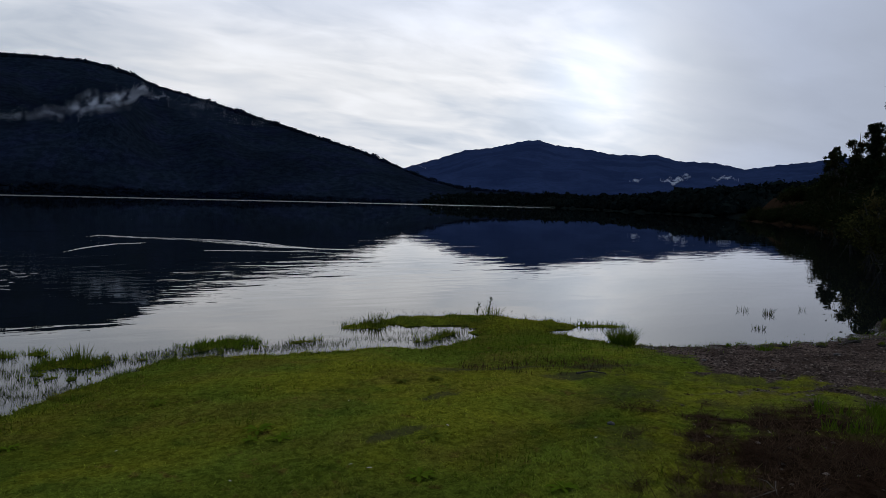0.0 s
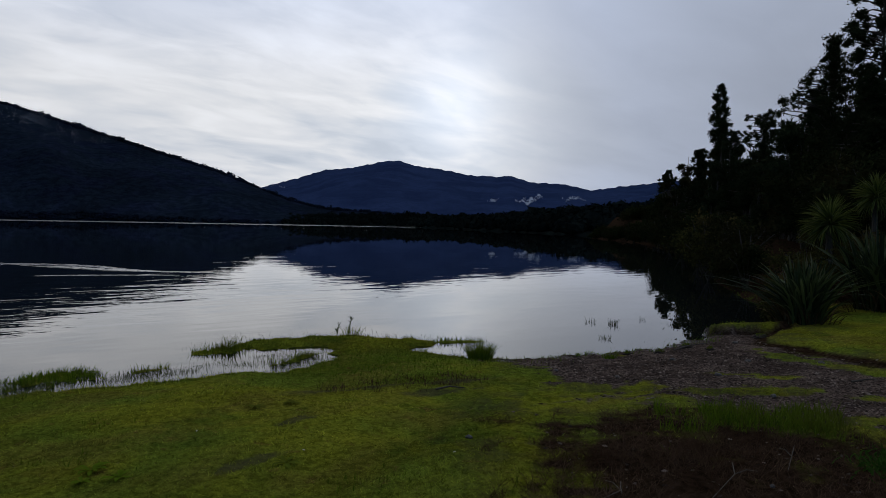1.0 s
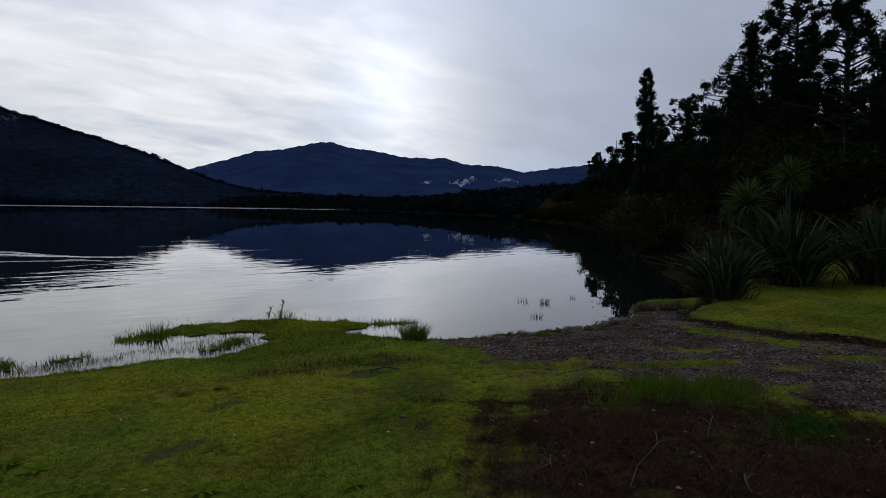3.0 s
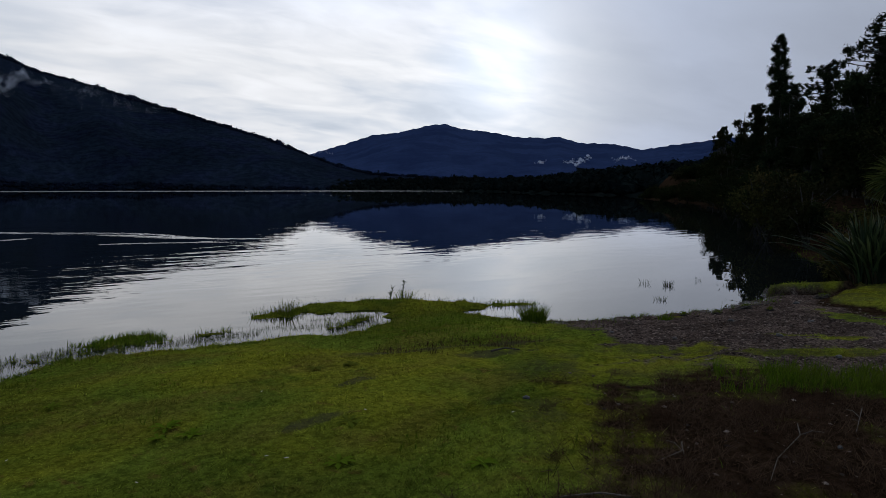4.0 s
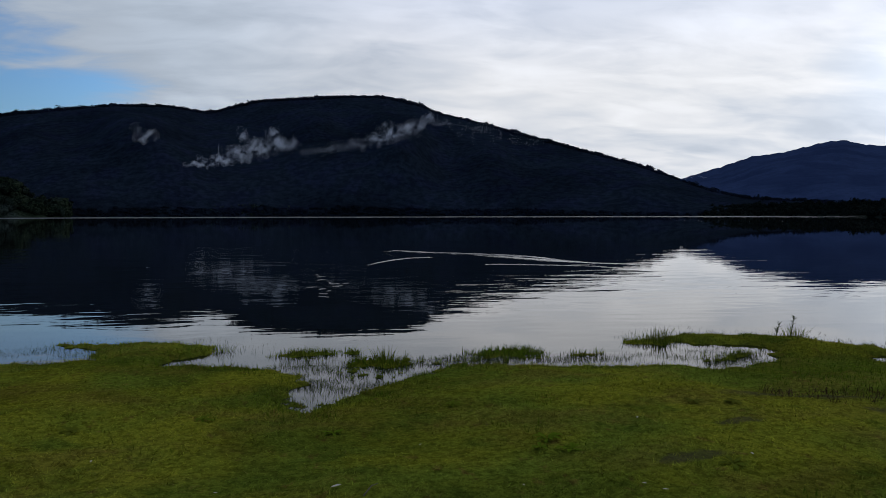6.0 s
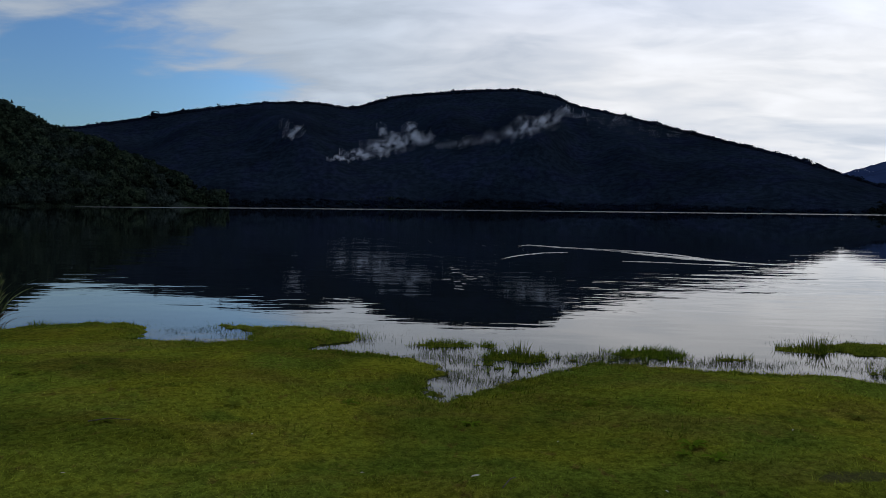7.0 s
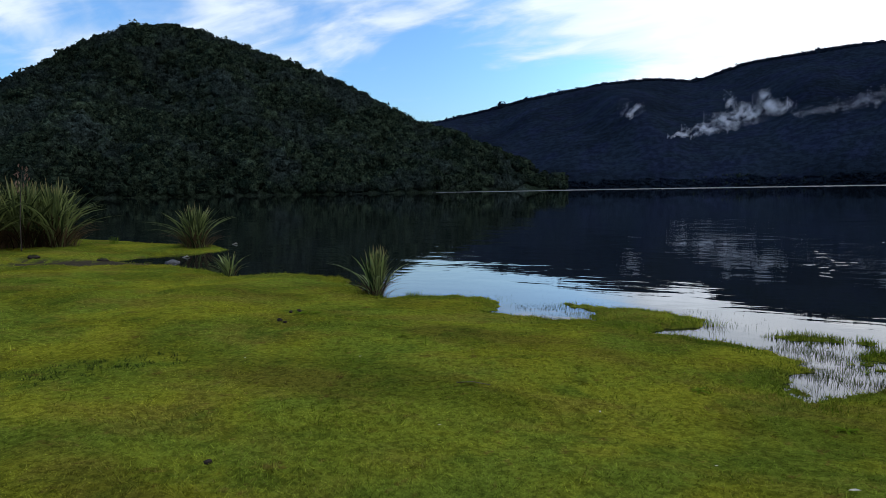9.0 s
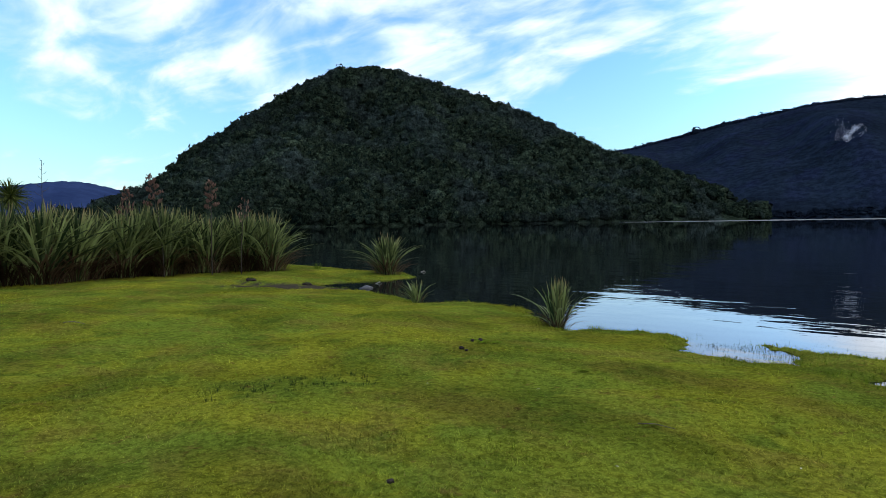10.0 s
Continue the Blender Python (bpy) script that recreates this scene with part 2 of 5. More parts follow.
M_GROUND, M_WATER = ground_material(), water_material()
M_FOREST = forest_material("forest_canopy", (0.007, 0.014, 0.011), (0.048, 0.068, 0.040), (0.034, 0.048, 0.042), mottle=0.35)
# the blue haze over the long ridge is put into its canopy colour
M_RIDGE_HAZE = forest_material("hazed_ridge_canopy", (0.0092, 0.0148, 0.0250), (0.0128, 0.0196, 0.0300), (0.0120, 0.0172, 0.0335), 0.62, 2.0, 0.24)
# near-black canopy copy: the backlit dark of the low point is in the colour
M_POINT_BACKLIT = forest_material("backlit_point_canopy", (0.004, 0.007, 0.007), (0.010, 0.014, 0.012), (0.009, 0.011, 0.009), 0.70, 0.4, 0.2)
M_FAR_HAZE = mountain_material()
M_GRASS = blade_material()
M_TALL = leaf_material("tall_grass", (0.042, 0.080, 0.005), (0.130, 0.185, 0.012), (0.100, 0.108, 0.014))
M_SEDGE = leaf_material("sedge_stems", (0.014, 0.026, 0.007), (0.052, 0.078, 0.018), (0.036, 0.042, 0.014))
M_HEATH = leaf_material("dead_heath", (0.018, 0.010, 0.006), (0.135, 0.080, 0.046), (0.042, 0.022, 0.012), patch=2.2)
M_FLAX = flax_material("flax_leaf", (0.017, 0.033, 0.010), (0.320, 0.375, 0.130), (0.28, 0.18, 0.08))
# darker copy of the flax leaf, with the trees' shade put into its colour
M_FLAX_SHADED = flax_material("shaded_flax_leaf", (0.007, 0.016, 0.006), (0.086, 0.110, 0.040), (0.12, 0.09, 0.04))
M_CABBAGE = flax_material("cabbage_tree_leaf", (0.030, 0.048, 0.008), (0.190, 0.210, 0.050), (0.16, 0.12, 0.05))
M_PODS = leaf_material("flax_pods", (0.075, 0.040, 0.028), (0.34, 0.22, 0.16), (0.14, 0.080, 0.060))
M_FLAX_DEAD = leaf_material("dry_flax_leaf", (0.020, 0.012, 0.007), (0.20, 0.135, 0.080), (0.035, 0.021, 0.012))
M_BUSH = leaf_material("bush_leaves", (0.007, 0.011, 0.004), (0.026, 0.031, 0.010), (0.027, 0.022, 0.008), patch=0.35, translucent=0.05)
M_SCRUB = leaf_material("olive_scrub", (0.022, 0.022, 0.007), (0.082, 0.074, 0.020), (0.068, 0.046, 0.016), patch=0.5, translucent=0.08)
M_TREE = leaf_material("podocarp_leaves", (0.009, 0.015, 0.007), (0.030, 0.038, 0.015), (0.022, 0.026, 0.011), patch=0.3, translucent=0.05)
M_BARK = wood_material("bark", (0.026, 0.020, 0.015), (0.065, 0.052, 0.040))
M_DRIFT = wood_material("driftwood", (0.06, 0.046, 0.034), (0.15, 0.12, 0.09))
mm, nn = material("stone")
finish(nn, nn.mix(nn.span(nn.noise(place(nn), 30, 5, 0.7), 0.3, 0.7), (0.045, 0.040, 0.035), (0.13, 0.115, 0.10)), 0.85, nn.noise(place(nn), 60, 4), 0.5, 0.01)
M_STONE = mm
mm, nn = material("gravel_pebbles")
finish(nn, nn.mix(nn.math("POWER", island(nn), 2.6), (0.026, 0.017, 0.012), (0.270, 0.205, 0.160)), 0.85, spec=0.05)
M_PEBBLE = mm
mm, nn = material("mist")
finish(nn, (0.68, 0.70, 0.75), 1.0, translucent=0.5, spec=0.0)
M_MIST = mm


# ------------------------------------------------------------------ mesh helpers
rng = np.random.default_rng(7)


def mesh_from(name, verts, tris, mat=None, smooth=False):
    """One mesh out of arrays of corners and triangles."""
    verts, tris = np.asarray(verts, np.float32), np.asarray(tris, np.int32)
    me = bpy.data.meshes.new(name)
    k = tris.shape[1]
    me.vertices.add(len(verts))
    me.vertices.foreach_set("co", verts.ravel())
    me.loops.add(tris.size)
    me.loops.foreach_set("vertex_index", tris.ravel())
    me.polygons.add(len(tris))
    me.polygons.foreach_set("loop_start", np.arange(0, tris.size, k, dtype=np.int32))
    me.polygons.foreach_set("use_smooth", np.full(len(tris), smooth))
    me.update(calc_edges=True)
    if mat:
        me.materials.append(mat)
    return me


def part(name, me, parent, label=""):
    ob = new(name, me)
    ob.parent = parent
    return tagged(ob, label)


def thing(name, at, label, category, group="", kind="", turn=0.0):
    ob = new(name)
    ob.matrix_basis = pose(*at, 0, 0, turn)
    return tagged(ob, label, category, group, kind)


def ball(level, rough, seed):
    """A lumpy ball: corners and triangles."""
    bm = bmesh.new()
    bmesh.ops.create_icosphere(bm, subdivisions=level, radius=1.0)
    off = Vector((seed * 7.3, seed * 3.1, seed * 5.7))
    for v in bm.verts:
        c = v.co.copy()
        v.co *= 1 + rough * noise.noise(c * 1.6 + off) + 0.6 * rough * noise.noise(c * 4.1 + off)
    out = (np.array([v.co[:] for v in bm.verts]), np.array([[v.index for v in f.verts] for f in bm.faces]))
    bm.free()
    return out


def strewn(shapes, pos, size, turn=None, pick=None):
    """Copies of small shapes at many places, as one pair of arrays. size: (n, 3)."""
    n = len(pos)
    turn = rng.uniform(0, 2 * np.pi, n) if turn is None else turn
    pick = rng.integers(0, len(shapes), n) if pick is None else pick
    vs, fs, base = [], [], 0
    for k, (v, f) in enumerate(shapes):
        sel = np.flatnonzero(pick == k)
        if not len(sel):
            continue
        c, s = np.cos(turn[sel])[:, None], np.sin(turn[sel])[:, None]
        p = v[None] * size[sel][:, None, :]
        q = np.stack([p[..., 0] * c - p[..., 1] * s, p[..., 0] * s + p[..., 1] * c, p[..., 2]], -1) + pos[sel][:, None]
        vs.append(q.reshape(-1, 3))
        fs.append((f[None] + (np.arange(len(sel)) * len(v))[:, None, None] + base).reshape(-1, f.shape[1]))
        base += len(sel) * len(v)
    return np.concatenate(vs), np.concatenate(fs)


def blades(root, height, width, lean, curl=0.5, joints=2):
    """Tapered bent leaves: one strip each, standing at root and leaning by lean (n, 2)."""
    n = len(root)
    a = rng.uniform(0, 2 * np.pi, n)
    side = np.stack([np.cos(a), np.sin(a), np.zeros(n)], 1) * width[:, None] * 0.5
    rings = []
    for j in range(joints + 1):
        u = j / joints
        mid = root + np.concatenate([lean * (height * (u * (1 - curl) + curl * u * u))[:, None],
                                     (height * u * (1 - 0.25 * curl * u))[:, None]], 1)
        if j < joints:
            rings += [mid - side * (1 - 0.55 * u), mid + side * (1 - 0.55 * u)]
        else:
            rings.append(mid)
    k = 2 * joints + 1
    v = np.stack(rings, 1).reshape(-1, 3)
    f = []
    for j in range(joints - 1):
        b = 2 * j
        f += [[b, b + 1, b + 3], [b, b + 3, b + 2]]
    f.append([2 * joints - 2, 2 * joints - 1, 2 * joints])
    f = (np.array(f)[None] + (np.arange(n) * k)[:, None, None]).reshape(-1, 3)
    return v, f


def tube(path, radii, sides=7):
    """A tapered round stem along path."""
    path = [Vector(p) for p in path]
    v, f = [], []
    for i, p in enumerate(path):
        d = (path[min(i + 1, len(path) - 1)] - path[max(i - 1, 0)]).normalized()
        q = d.to_track_quat("Z", "Y")
        for k in range(sides):
            a = 2 * math.pi * k / sides
            v.append((p + q @ Vector((math.cos(a), math.sin(a), 0)) * radii[i])[:])
    for i in range(len(path) - 1):
        for k in range(sides):
            a, b = i * sides + k, i * sides + (k + 1) % sides
            f += [[a, b, b + sides], [a, b + sides, a + sides]]
    return np.array(v), np.array(f)


def joined(pieces):
    vs, fs, base = [], [], 0
    for v, f in pieces:
        vs.append(v)
        fs.append(f + base)
        base += len(v)
    return np.concatenate(vs), np.concatenate(fs)


def wave(x, y, scale, seed=0.0):
    """Smooth cheap noise on the plan, about -1 to 1."""
    x, y = np.asarray(x) / scale + seed * 1.7, np.asarray(y) / scale - seed * 2.3
    return (np.sin(x * 1.0 + 1.3 * np.sin(y * 0.9 + seed)) + np.sin(y * 1.27 + 1.1 * np.sin(x * 1.1 - seed))
            + 0.6 * np.sin(2.3 * x + 1.9 * y + 2 * seed) + 0.6 * np.sin(2.9 * y - 2.1 * x + seed)) / 2.6


def inside(poly, x, y):
    """Signed distance to a closed outline on the plan, positive inside."""
    poly = np.asarray(poly, float)
    best, odd = np.full(np.shape(x), 1e9), np.zeros(np.shape(x), bool)
    for (ax, ay), (bx, by) in zip(poly, np.roll(poly, -1, 0)):
        dx, dy = bx - ax, by - ay
        u = np.clip(((x - ax) * dx + (y - ay) * dy) / (dx * dx + dy * dy), 0, 1)
        best = np.minimum(best, (x - ax - u * dx) ** 2 + (y - ay - u * dy) ** 2)
        odd ^= ((ay > y) != (by > y)) & (x < dx * (y - ay) / (dy if dy else 1e-9) + ax)
    d = np.sqrt(best)
    return np.where(odd, d, -d)


def ease(v, lo, hi):
    u = np.clip((v - lo) / (hi - lo), 0, 1)
    return u * u * (3 - 2 * u)


# ------------------------------------------------------------------ the plan
# the lake lies at height 0; the shore runs from the eastern bush to the western flax
SHORE_EAST = [(160, 122), (110, 85), (83, 56), (46, 25.7), (23.1, 12), (19.6, 9.6), (16.6, 7.3), (15.2, 6.75), (14.2, 6.55), (13.3, 6.62), (12.3, 6.62), (11.37, 6.46), (10.39, 6.36), (9.3, 6.5), (8.46, 6.74),
              (7.65, 6.86), (7.15, 7.2), (6.9, 7.65), (6.7, 8.1), (6.6, 8.5), (7.35, 8.85), (7.25, 9.4), (6.6, 10.25), (5.7, 10.5), (5.2, 10.75), (4.6, 10.5),
              (4.75, 9.95), (5.55, 9.65), (5.75, 9.3), (5.5, 8.8), (4.8, 8.35), (4.3, 8.2), (3.9, 8.55), (3.2, 8.5),
              (2.5, 8.65), (1.7, 8.8), (0.9, 8.85), (0.6, 8.4), (0.2, 7.95), (-0.3, 7.4)]
SHORE_WEST = [(-0.72, 6.85), (-0.95, 7.7), (-0.85, 8.45), (-1.53, 8.92), (-2.85, 9.33), (-2.35, 10.0), (-2.3, 10.6),
              (-3.2, 10.85), (-4.9, 11.05), (-4.0, 10.4), (-3.87, 9.8), (-4.4, 9.4), (-5.5, 9.7), (-5.9, 10.7), (-6.9, 10.95),
              (-7.9, 10.1), (-8.6, 10.4), (-10.7, 12.1), (-12.5, 12.1), (-13.2, 11.1), (-15.1, 11.7), (-16.9, 12.1),
              (-18.6, 12.15), (-19.7, 12.3), (-19.9, 13.2), (-19.7, 14.2), (-19.5, 15.0), (-19.7, 16.5), (-21.8, 17.9), (-26, 17.5), (-31, 18), (-60, 24), (-160, 50), (-160, -160), (160, -160)]
LAND = SHORE_EAST + SHORE_WEST
# grassy islets: place, half length, half width, turn
ISLETS = [(1.86, 9.55, 0.50, 0.36, 10), (0.02, 9.12, 0.42, 0.36, -20), (-0.95, 9.85, 0.45, 0.20, 8), (4.2, 10.15, 0.42, 0.28, 20),
          (-0.35, 9.85, 0.16, 0.12, 0), (4.9, 8.95, 0.5, 0.10, 30), (7.75, 8.75, 0.55, 0.12, -25), (2.9, 9.35, 0.3, 0.08, 10)]
_r = np.random.default_rng(3)
for _ in range(45):  # scraps of turf drowned in the inlets
    _cx, _cy, _sx, _sy = [(0.0, 8.75, 0.9, 0.7), (2.0, 9.25, 1.6, 0.22), (4.5, 8.9, 0.7, 0.6), (-4.3, 10.1, 0.7, 0.4), (7.1, 8.6, 0.4, 0.4)][_r.choice(5, p=[0.40, 0.34, 0.18, 0.0, 0.08])]
    _size = _r.uniform(0.018, 0.055)
    ISLETS.append((_cx + _sx * _r.normal(0, 0.6), _cy + _sy * _r.normal(0, 0.6), _size * 1.8, _size, _r.uniform(-40, 40)))
GRAVEL = [(7.2, 7.3), (8.9, 6.8), (12.6, 7.3), (14.3, 7.4), (13.7, 5.6), (12.2, 5.4), (11.6, 5.0), (10.7, 3.5), (10.6, -3), (6.8, -3), (6.6, 1.0), (6.7, 2.3), (6.3, 3.9),
          (5.5, 4.35), (5.0, 4.5), (6.0, 4.95), (6.6, 5.7), (6.9, 6.5)]
HEATH = [(3.9, 3.95), (4.35, 4.0), (4.9, 3.82), (5.85, 3.77), (6.4, 3.52), (6.65, 3.0), (6.6, 2.2), (6.6, 0.8), (7, -2), (2.6, -2), (2.4, 1.2), (2.6, 2.45), (3.2, 2.8), (3.7, 3.1), (3.95, 3.5)]
HEATH_GREEN = [(5.9, 3.55), (6.5, 3.35), (6.85, 2.7), (6.75, 2.2), (6.2, 2.1), (5.9, 2.6), (5.7, 3.1)]
HUMMOCK = (12.8, 6.22, 0.82, 0.34, -40)
TURF_PATCHES = [HUMMOCK, (6.0, 4.85, 1.15, 0.34, -24), (5.6, 4.35, 0.75, 0.30, -15), (6.5, 4.35, 0.36, 0.18, -20), (7.55, 3.6, 0.9, 0.24, -38), (8.5, 4.25, 0.36, 0.18, -50), (8.55, 3.75, 0.42, 0.15, -50),
                (8.25, 2.5, 0.36, 0.17, -40), (10.1, 3.6, 1.0, 0.30, 75), (10.5, 4.5, 0.7, 0.24, 60), (8.75, 6.12, 0.14, 0.10, 0), (5.3, 4.9, 0.6, 0.24, -10), (7.0, 2.2, 0.36, 0.15, -20), (9.3, 2.2, 0.4, 0.16, -40)]


MUD_FLAT = [(-19.6, 10.7, 2.3, 0.95, 33), (-17.6, 12.2, 0.9, 0.4, 10)]


def ovals(table, x, y):
    """How far inside the nearest of some ovals: 1 at the middle, 0 on the rim."""
    best = np.full(np.shape(x), -9.0)
    for cx, cy, a, b, turn in table:
        c, s = math.cos(radians(turn)), math.sin(radians(turn))
        u, v = ((x - cx) * c + (y - cy) * s) / a, (-(x - cx) * s + (y - cy) * c) / b
        best = np.maximum(best, 1 - np.hypot(u, v))
    return best + np.where(best > -1.2, 0.30 * wave(x, y, 0.13, 21) + 0.22 * wave(x, y, 0.05, 22), 0)


def shore_distance(x, y):
    d = inside(LAND, x, y)
    near = ease(-np.hypot(x, y), -40, -14)
    return d + near * (0.11 * wave(x, y, 0.24, 1) + 0.10 * wave(x, y, 0.09, 2) + 0.05 * wave(x, y, 0.035, 26)) + (1 - near) * 0.5 * wave(x, y, 3.0, 3)


def terrace_distance(x, y):
    """Distance east of the worn step at the edge of the eastern lawn."""
    return np.minimum(x - (10.5 + 0.60 * np.maximum(y - 3.6, 0)) - 0.26 * wave(x, y, 0.5, 5) - 0.07 * wave(x, y, 0.13, 35), 5.5 + 0.22 * (x - 12) - y + 0.1 * wave(x, y, 0.4, 6))


def ground_height(x, y, d=None):
    d = shore_distance(x, y) if d is None else d
    land = 0.035 * ease(d, 0.0, 0.20) + 0.27 * (1 - np.exp(-np.maximum(d, 0) / 3.2))
    land += ease(d, 0.3, 2.0) * (0.038 * wave(x, y, 0.9, 7) + 0.014 * wave(x, y, 0.25, 8) + 0.007 * wave(x, y, 0.07, 23))
    land += 0.085 * ease(terrace_distance(x, y), -0.05, 0.34 + 0.25 * wave(x, y, 0.6, 41))
    land += 0.03 * np.maximum(np.hypot(x, y) - 17, 0) * ease(x, 5, 20) * ease(d, 0, 6)
    hump = ovals([HUMMOCK], x, y)
    land += 0.17 * ease(hump, -0.05, 0.30)
    land -= 0.7 * np.maximum(land - 0.04, 0) * ease(ovals(MUD_FLAT, x, y), -0.3, 0.4) * ease(-x, 10, 12)
    bed = -0.02 - 0.16 * np.minimum(-d, 1.2) - 0.05 * np.maximum(np.minimum(-d, 30.0) - 1.2, 0)
    z = np.where(d > 0, land, bed)
    return np.maximum(z, np.where(ovals(ISLETS, x, y) > -0.5, -0.060 + 0.075 * ease(ovals(ISLETS, x, y), -0.4, 0.5) + 0.010 * wave(x, y, 0.06, 4), -9))


def z_at(x, y):
    return float(ground_height(np.array([x]), np.array([y]))[0])


def covers(x, y):
    """Shares of turf, gravel and heath soil on the plan."""
    d = shore_distance(x, y)
    ragged = 0.30 * wave(x, y, 0.42, 9) + 0.20 * wave(x, y, 0.13, 10) + 0.12 * wave(x, y, 0.05, 24)
    heath = ease(inside(HEATH, x, y) + 1.3 * ragged + 0.12 * wave(0.8 * x + 0.6 * y, 0.8 * y - 0.6 * x, 0.7, 36), -0.25, 0.28) * (0.72 + 0.28 * ease(wave(x, y, 0.30, 29) + 0.6 * wave(x, y, 0.11, 30), -1.1, -0.4))
    gravel = ease(inside(GRAVEL, x, y) + ragged, -0.08, 0.18) * (1 - ease(terrace_distance(x, y), -0.05, 0.2))
    turf_bits = ease(ovals(TURF_PATCHES, x, y) + 0.9 * ragged, -0.05, 0.3)
    gravel = gravel * (1 - turf_bits)
    # a worn muddy streak along the point
    mud = ease(0.12 - np.abs((y - 6.42) + 0.30 * (x - 4.1)) + 0.12 * wave(x, y, 0.4, 11), -0.02, 0.14) * ease(x, 3.2, 4.0) * ease(-x, -6.2, -5.6)
    mud = np.maximum(mud, 0.8 * ease(ovals([(4.9, 5.72, 0.55, 0.16, -10), (3.05, 5.55, 0.25, 0.12, 0), (2.3, 4.7, 0.4, 0.08, 5)], x, y) + 0.6 * ragged, 0, 0.4))
    far_mud = ease(ovals(MUD_FLAT, x, y) + 0.35 * wave(x, y, 0.6, 12), -0.1, 0.2)
    worn = ease(np.maximum(inside(GRAVEL, x, y), inside(HEATH, x, y)) + ragged, -1.1, 0.0) * ease(wave(x, y, 0.28, 31) + 0.7 * wave(x, y, 0.08, 32), -0.3, 0.7)
    turf = (1 - 0.45 * worn * ease(x, 2.0, 4.5)) * ease(np.maximum(d, ovals(ISLETS, x, y) * 0.2), -0.07, 0.02) * (1 - 0.8 * mud) * (1 - 0.97 * far_mud)
    floor_ = ease(x, 16.5, 19.0) * ease(y - 0.42 * x + 2.6, -0.8, 0.5) + ease(x, 21, 24) * ease(d, -0.8, -0.2) + ease(y - 5.5 - 0.22 * (x - 12), 0.1, 0.4) * ease(x, 12.5, 13.3)
    heath = np.maximum(heath, np.clip(floor_, 0, 1) * (1 - ease(ovals([HUMMOCK], x, y), -0.1, 0.05)))
    # bare soil along the broken rims of the terrace and the hummock
    lip, rim_ = terrace_distance(x, y), ovals([HUMMOCK], x, y)
    bare = np.maximum(ease(lip, -0.10, -0.02) * ease(-lip, -0.20, -0.12), ease(rim_, -0.22, -0.08) * ease(-rim_, -0.16, -0.04))
    heath = np.maximum(heath, bare * ease(x, 9.5, 10.5) * ease(-x, -14.5, -13.5))
    green = ease(inside(HEATH_GREEN, x, y) + ragged, 0, 0.2)
    return turf, gravel * ease(d, -0.6, -0.2), heath * (1 - 0.75 * green), green, d


# ------------------------------------------------------------------ ground and lake
def polar(azimuths, radii, name, mat, height=None):
    a, r = np.meshgrid(np.radians(azimuths), radii, indexing="ij")
    x, y = np.sin(a) * r, np.cos(a) * r
    z = height(x, y) if height else np.zeros_like(x)
    na, nr = a.shape
    i = np.arange(na - 1)[:, None] * nr + np.arange(nr - 1)[None]
    q = np.stack([i, i + 1, i + nr + 1, i + nr], -1).reshape(-1, 4)
    me = mesh_from(name, np.stack([x, y, z], -1).reshape(-1, 3), q, mat, True)
    return me, x.ravel(), y.ravel()


AZ_FINE = np.concatenate([np.linspace(-180, -90, 20)[:-1], np.linspace(-90, 90, 560), np.linspace(90, 180, 20)[1:]])
R_FINE = np.concatenate([[0.05, 0.6, 1.2, 1.8, 2.4], np.linspace(3.0, 14.5, 250), np.geomspace(14.6, 40, 110), np.geomspace(41, 160, 40), np.geomspace(170, 4900, 24)])


def far_ground(x, y):
    r = np.hypot(x, y)
    z = ground_height(x, y)
    return np.where(r > 150, np.where(inside(LAND, x, y) > 0, np.minimum(z, 6), -3.0 + 4.0 * ease(r, 1500, 1900)), z)


me, gx, gy = polar(AZ_FINE, R_FINE, "ground", M_GROUND, far_ground)
turf, gravel, heath, green, rim_d = covers(gx, gy)
wet_rim = gravel * ease(-gx, -12.8, -12.0) * ease(rim_d, -0.6, -0.2) * ease(-rim_d, -0.26, -0.08) * ease(-np.hypot(gx, gy), -18, -14)
attr = me.color_attributes.new("cover", "FLOAT_COLOR", "POINT")
attr.data.foreach_set("color", np.stack([turf, gravel, heath, wet_rim], 1).astype(np.float32).ravel())
tagged(new("ground", me), "grassy lake shore with moss, gravel beach and shallow lake bed", "ground", kind="structure")

me, _, _ = polar(np.linspace(-180, 180, 97), np.concatenate([[0.05], np.geomspace(4, 4800, 40)]), "water", M_WATER)
tagged(new("water", me), "still dark lake reflecting hills and cloudy sky", "water", kind="structure")


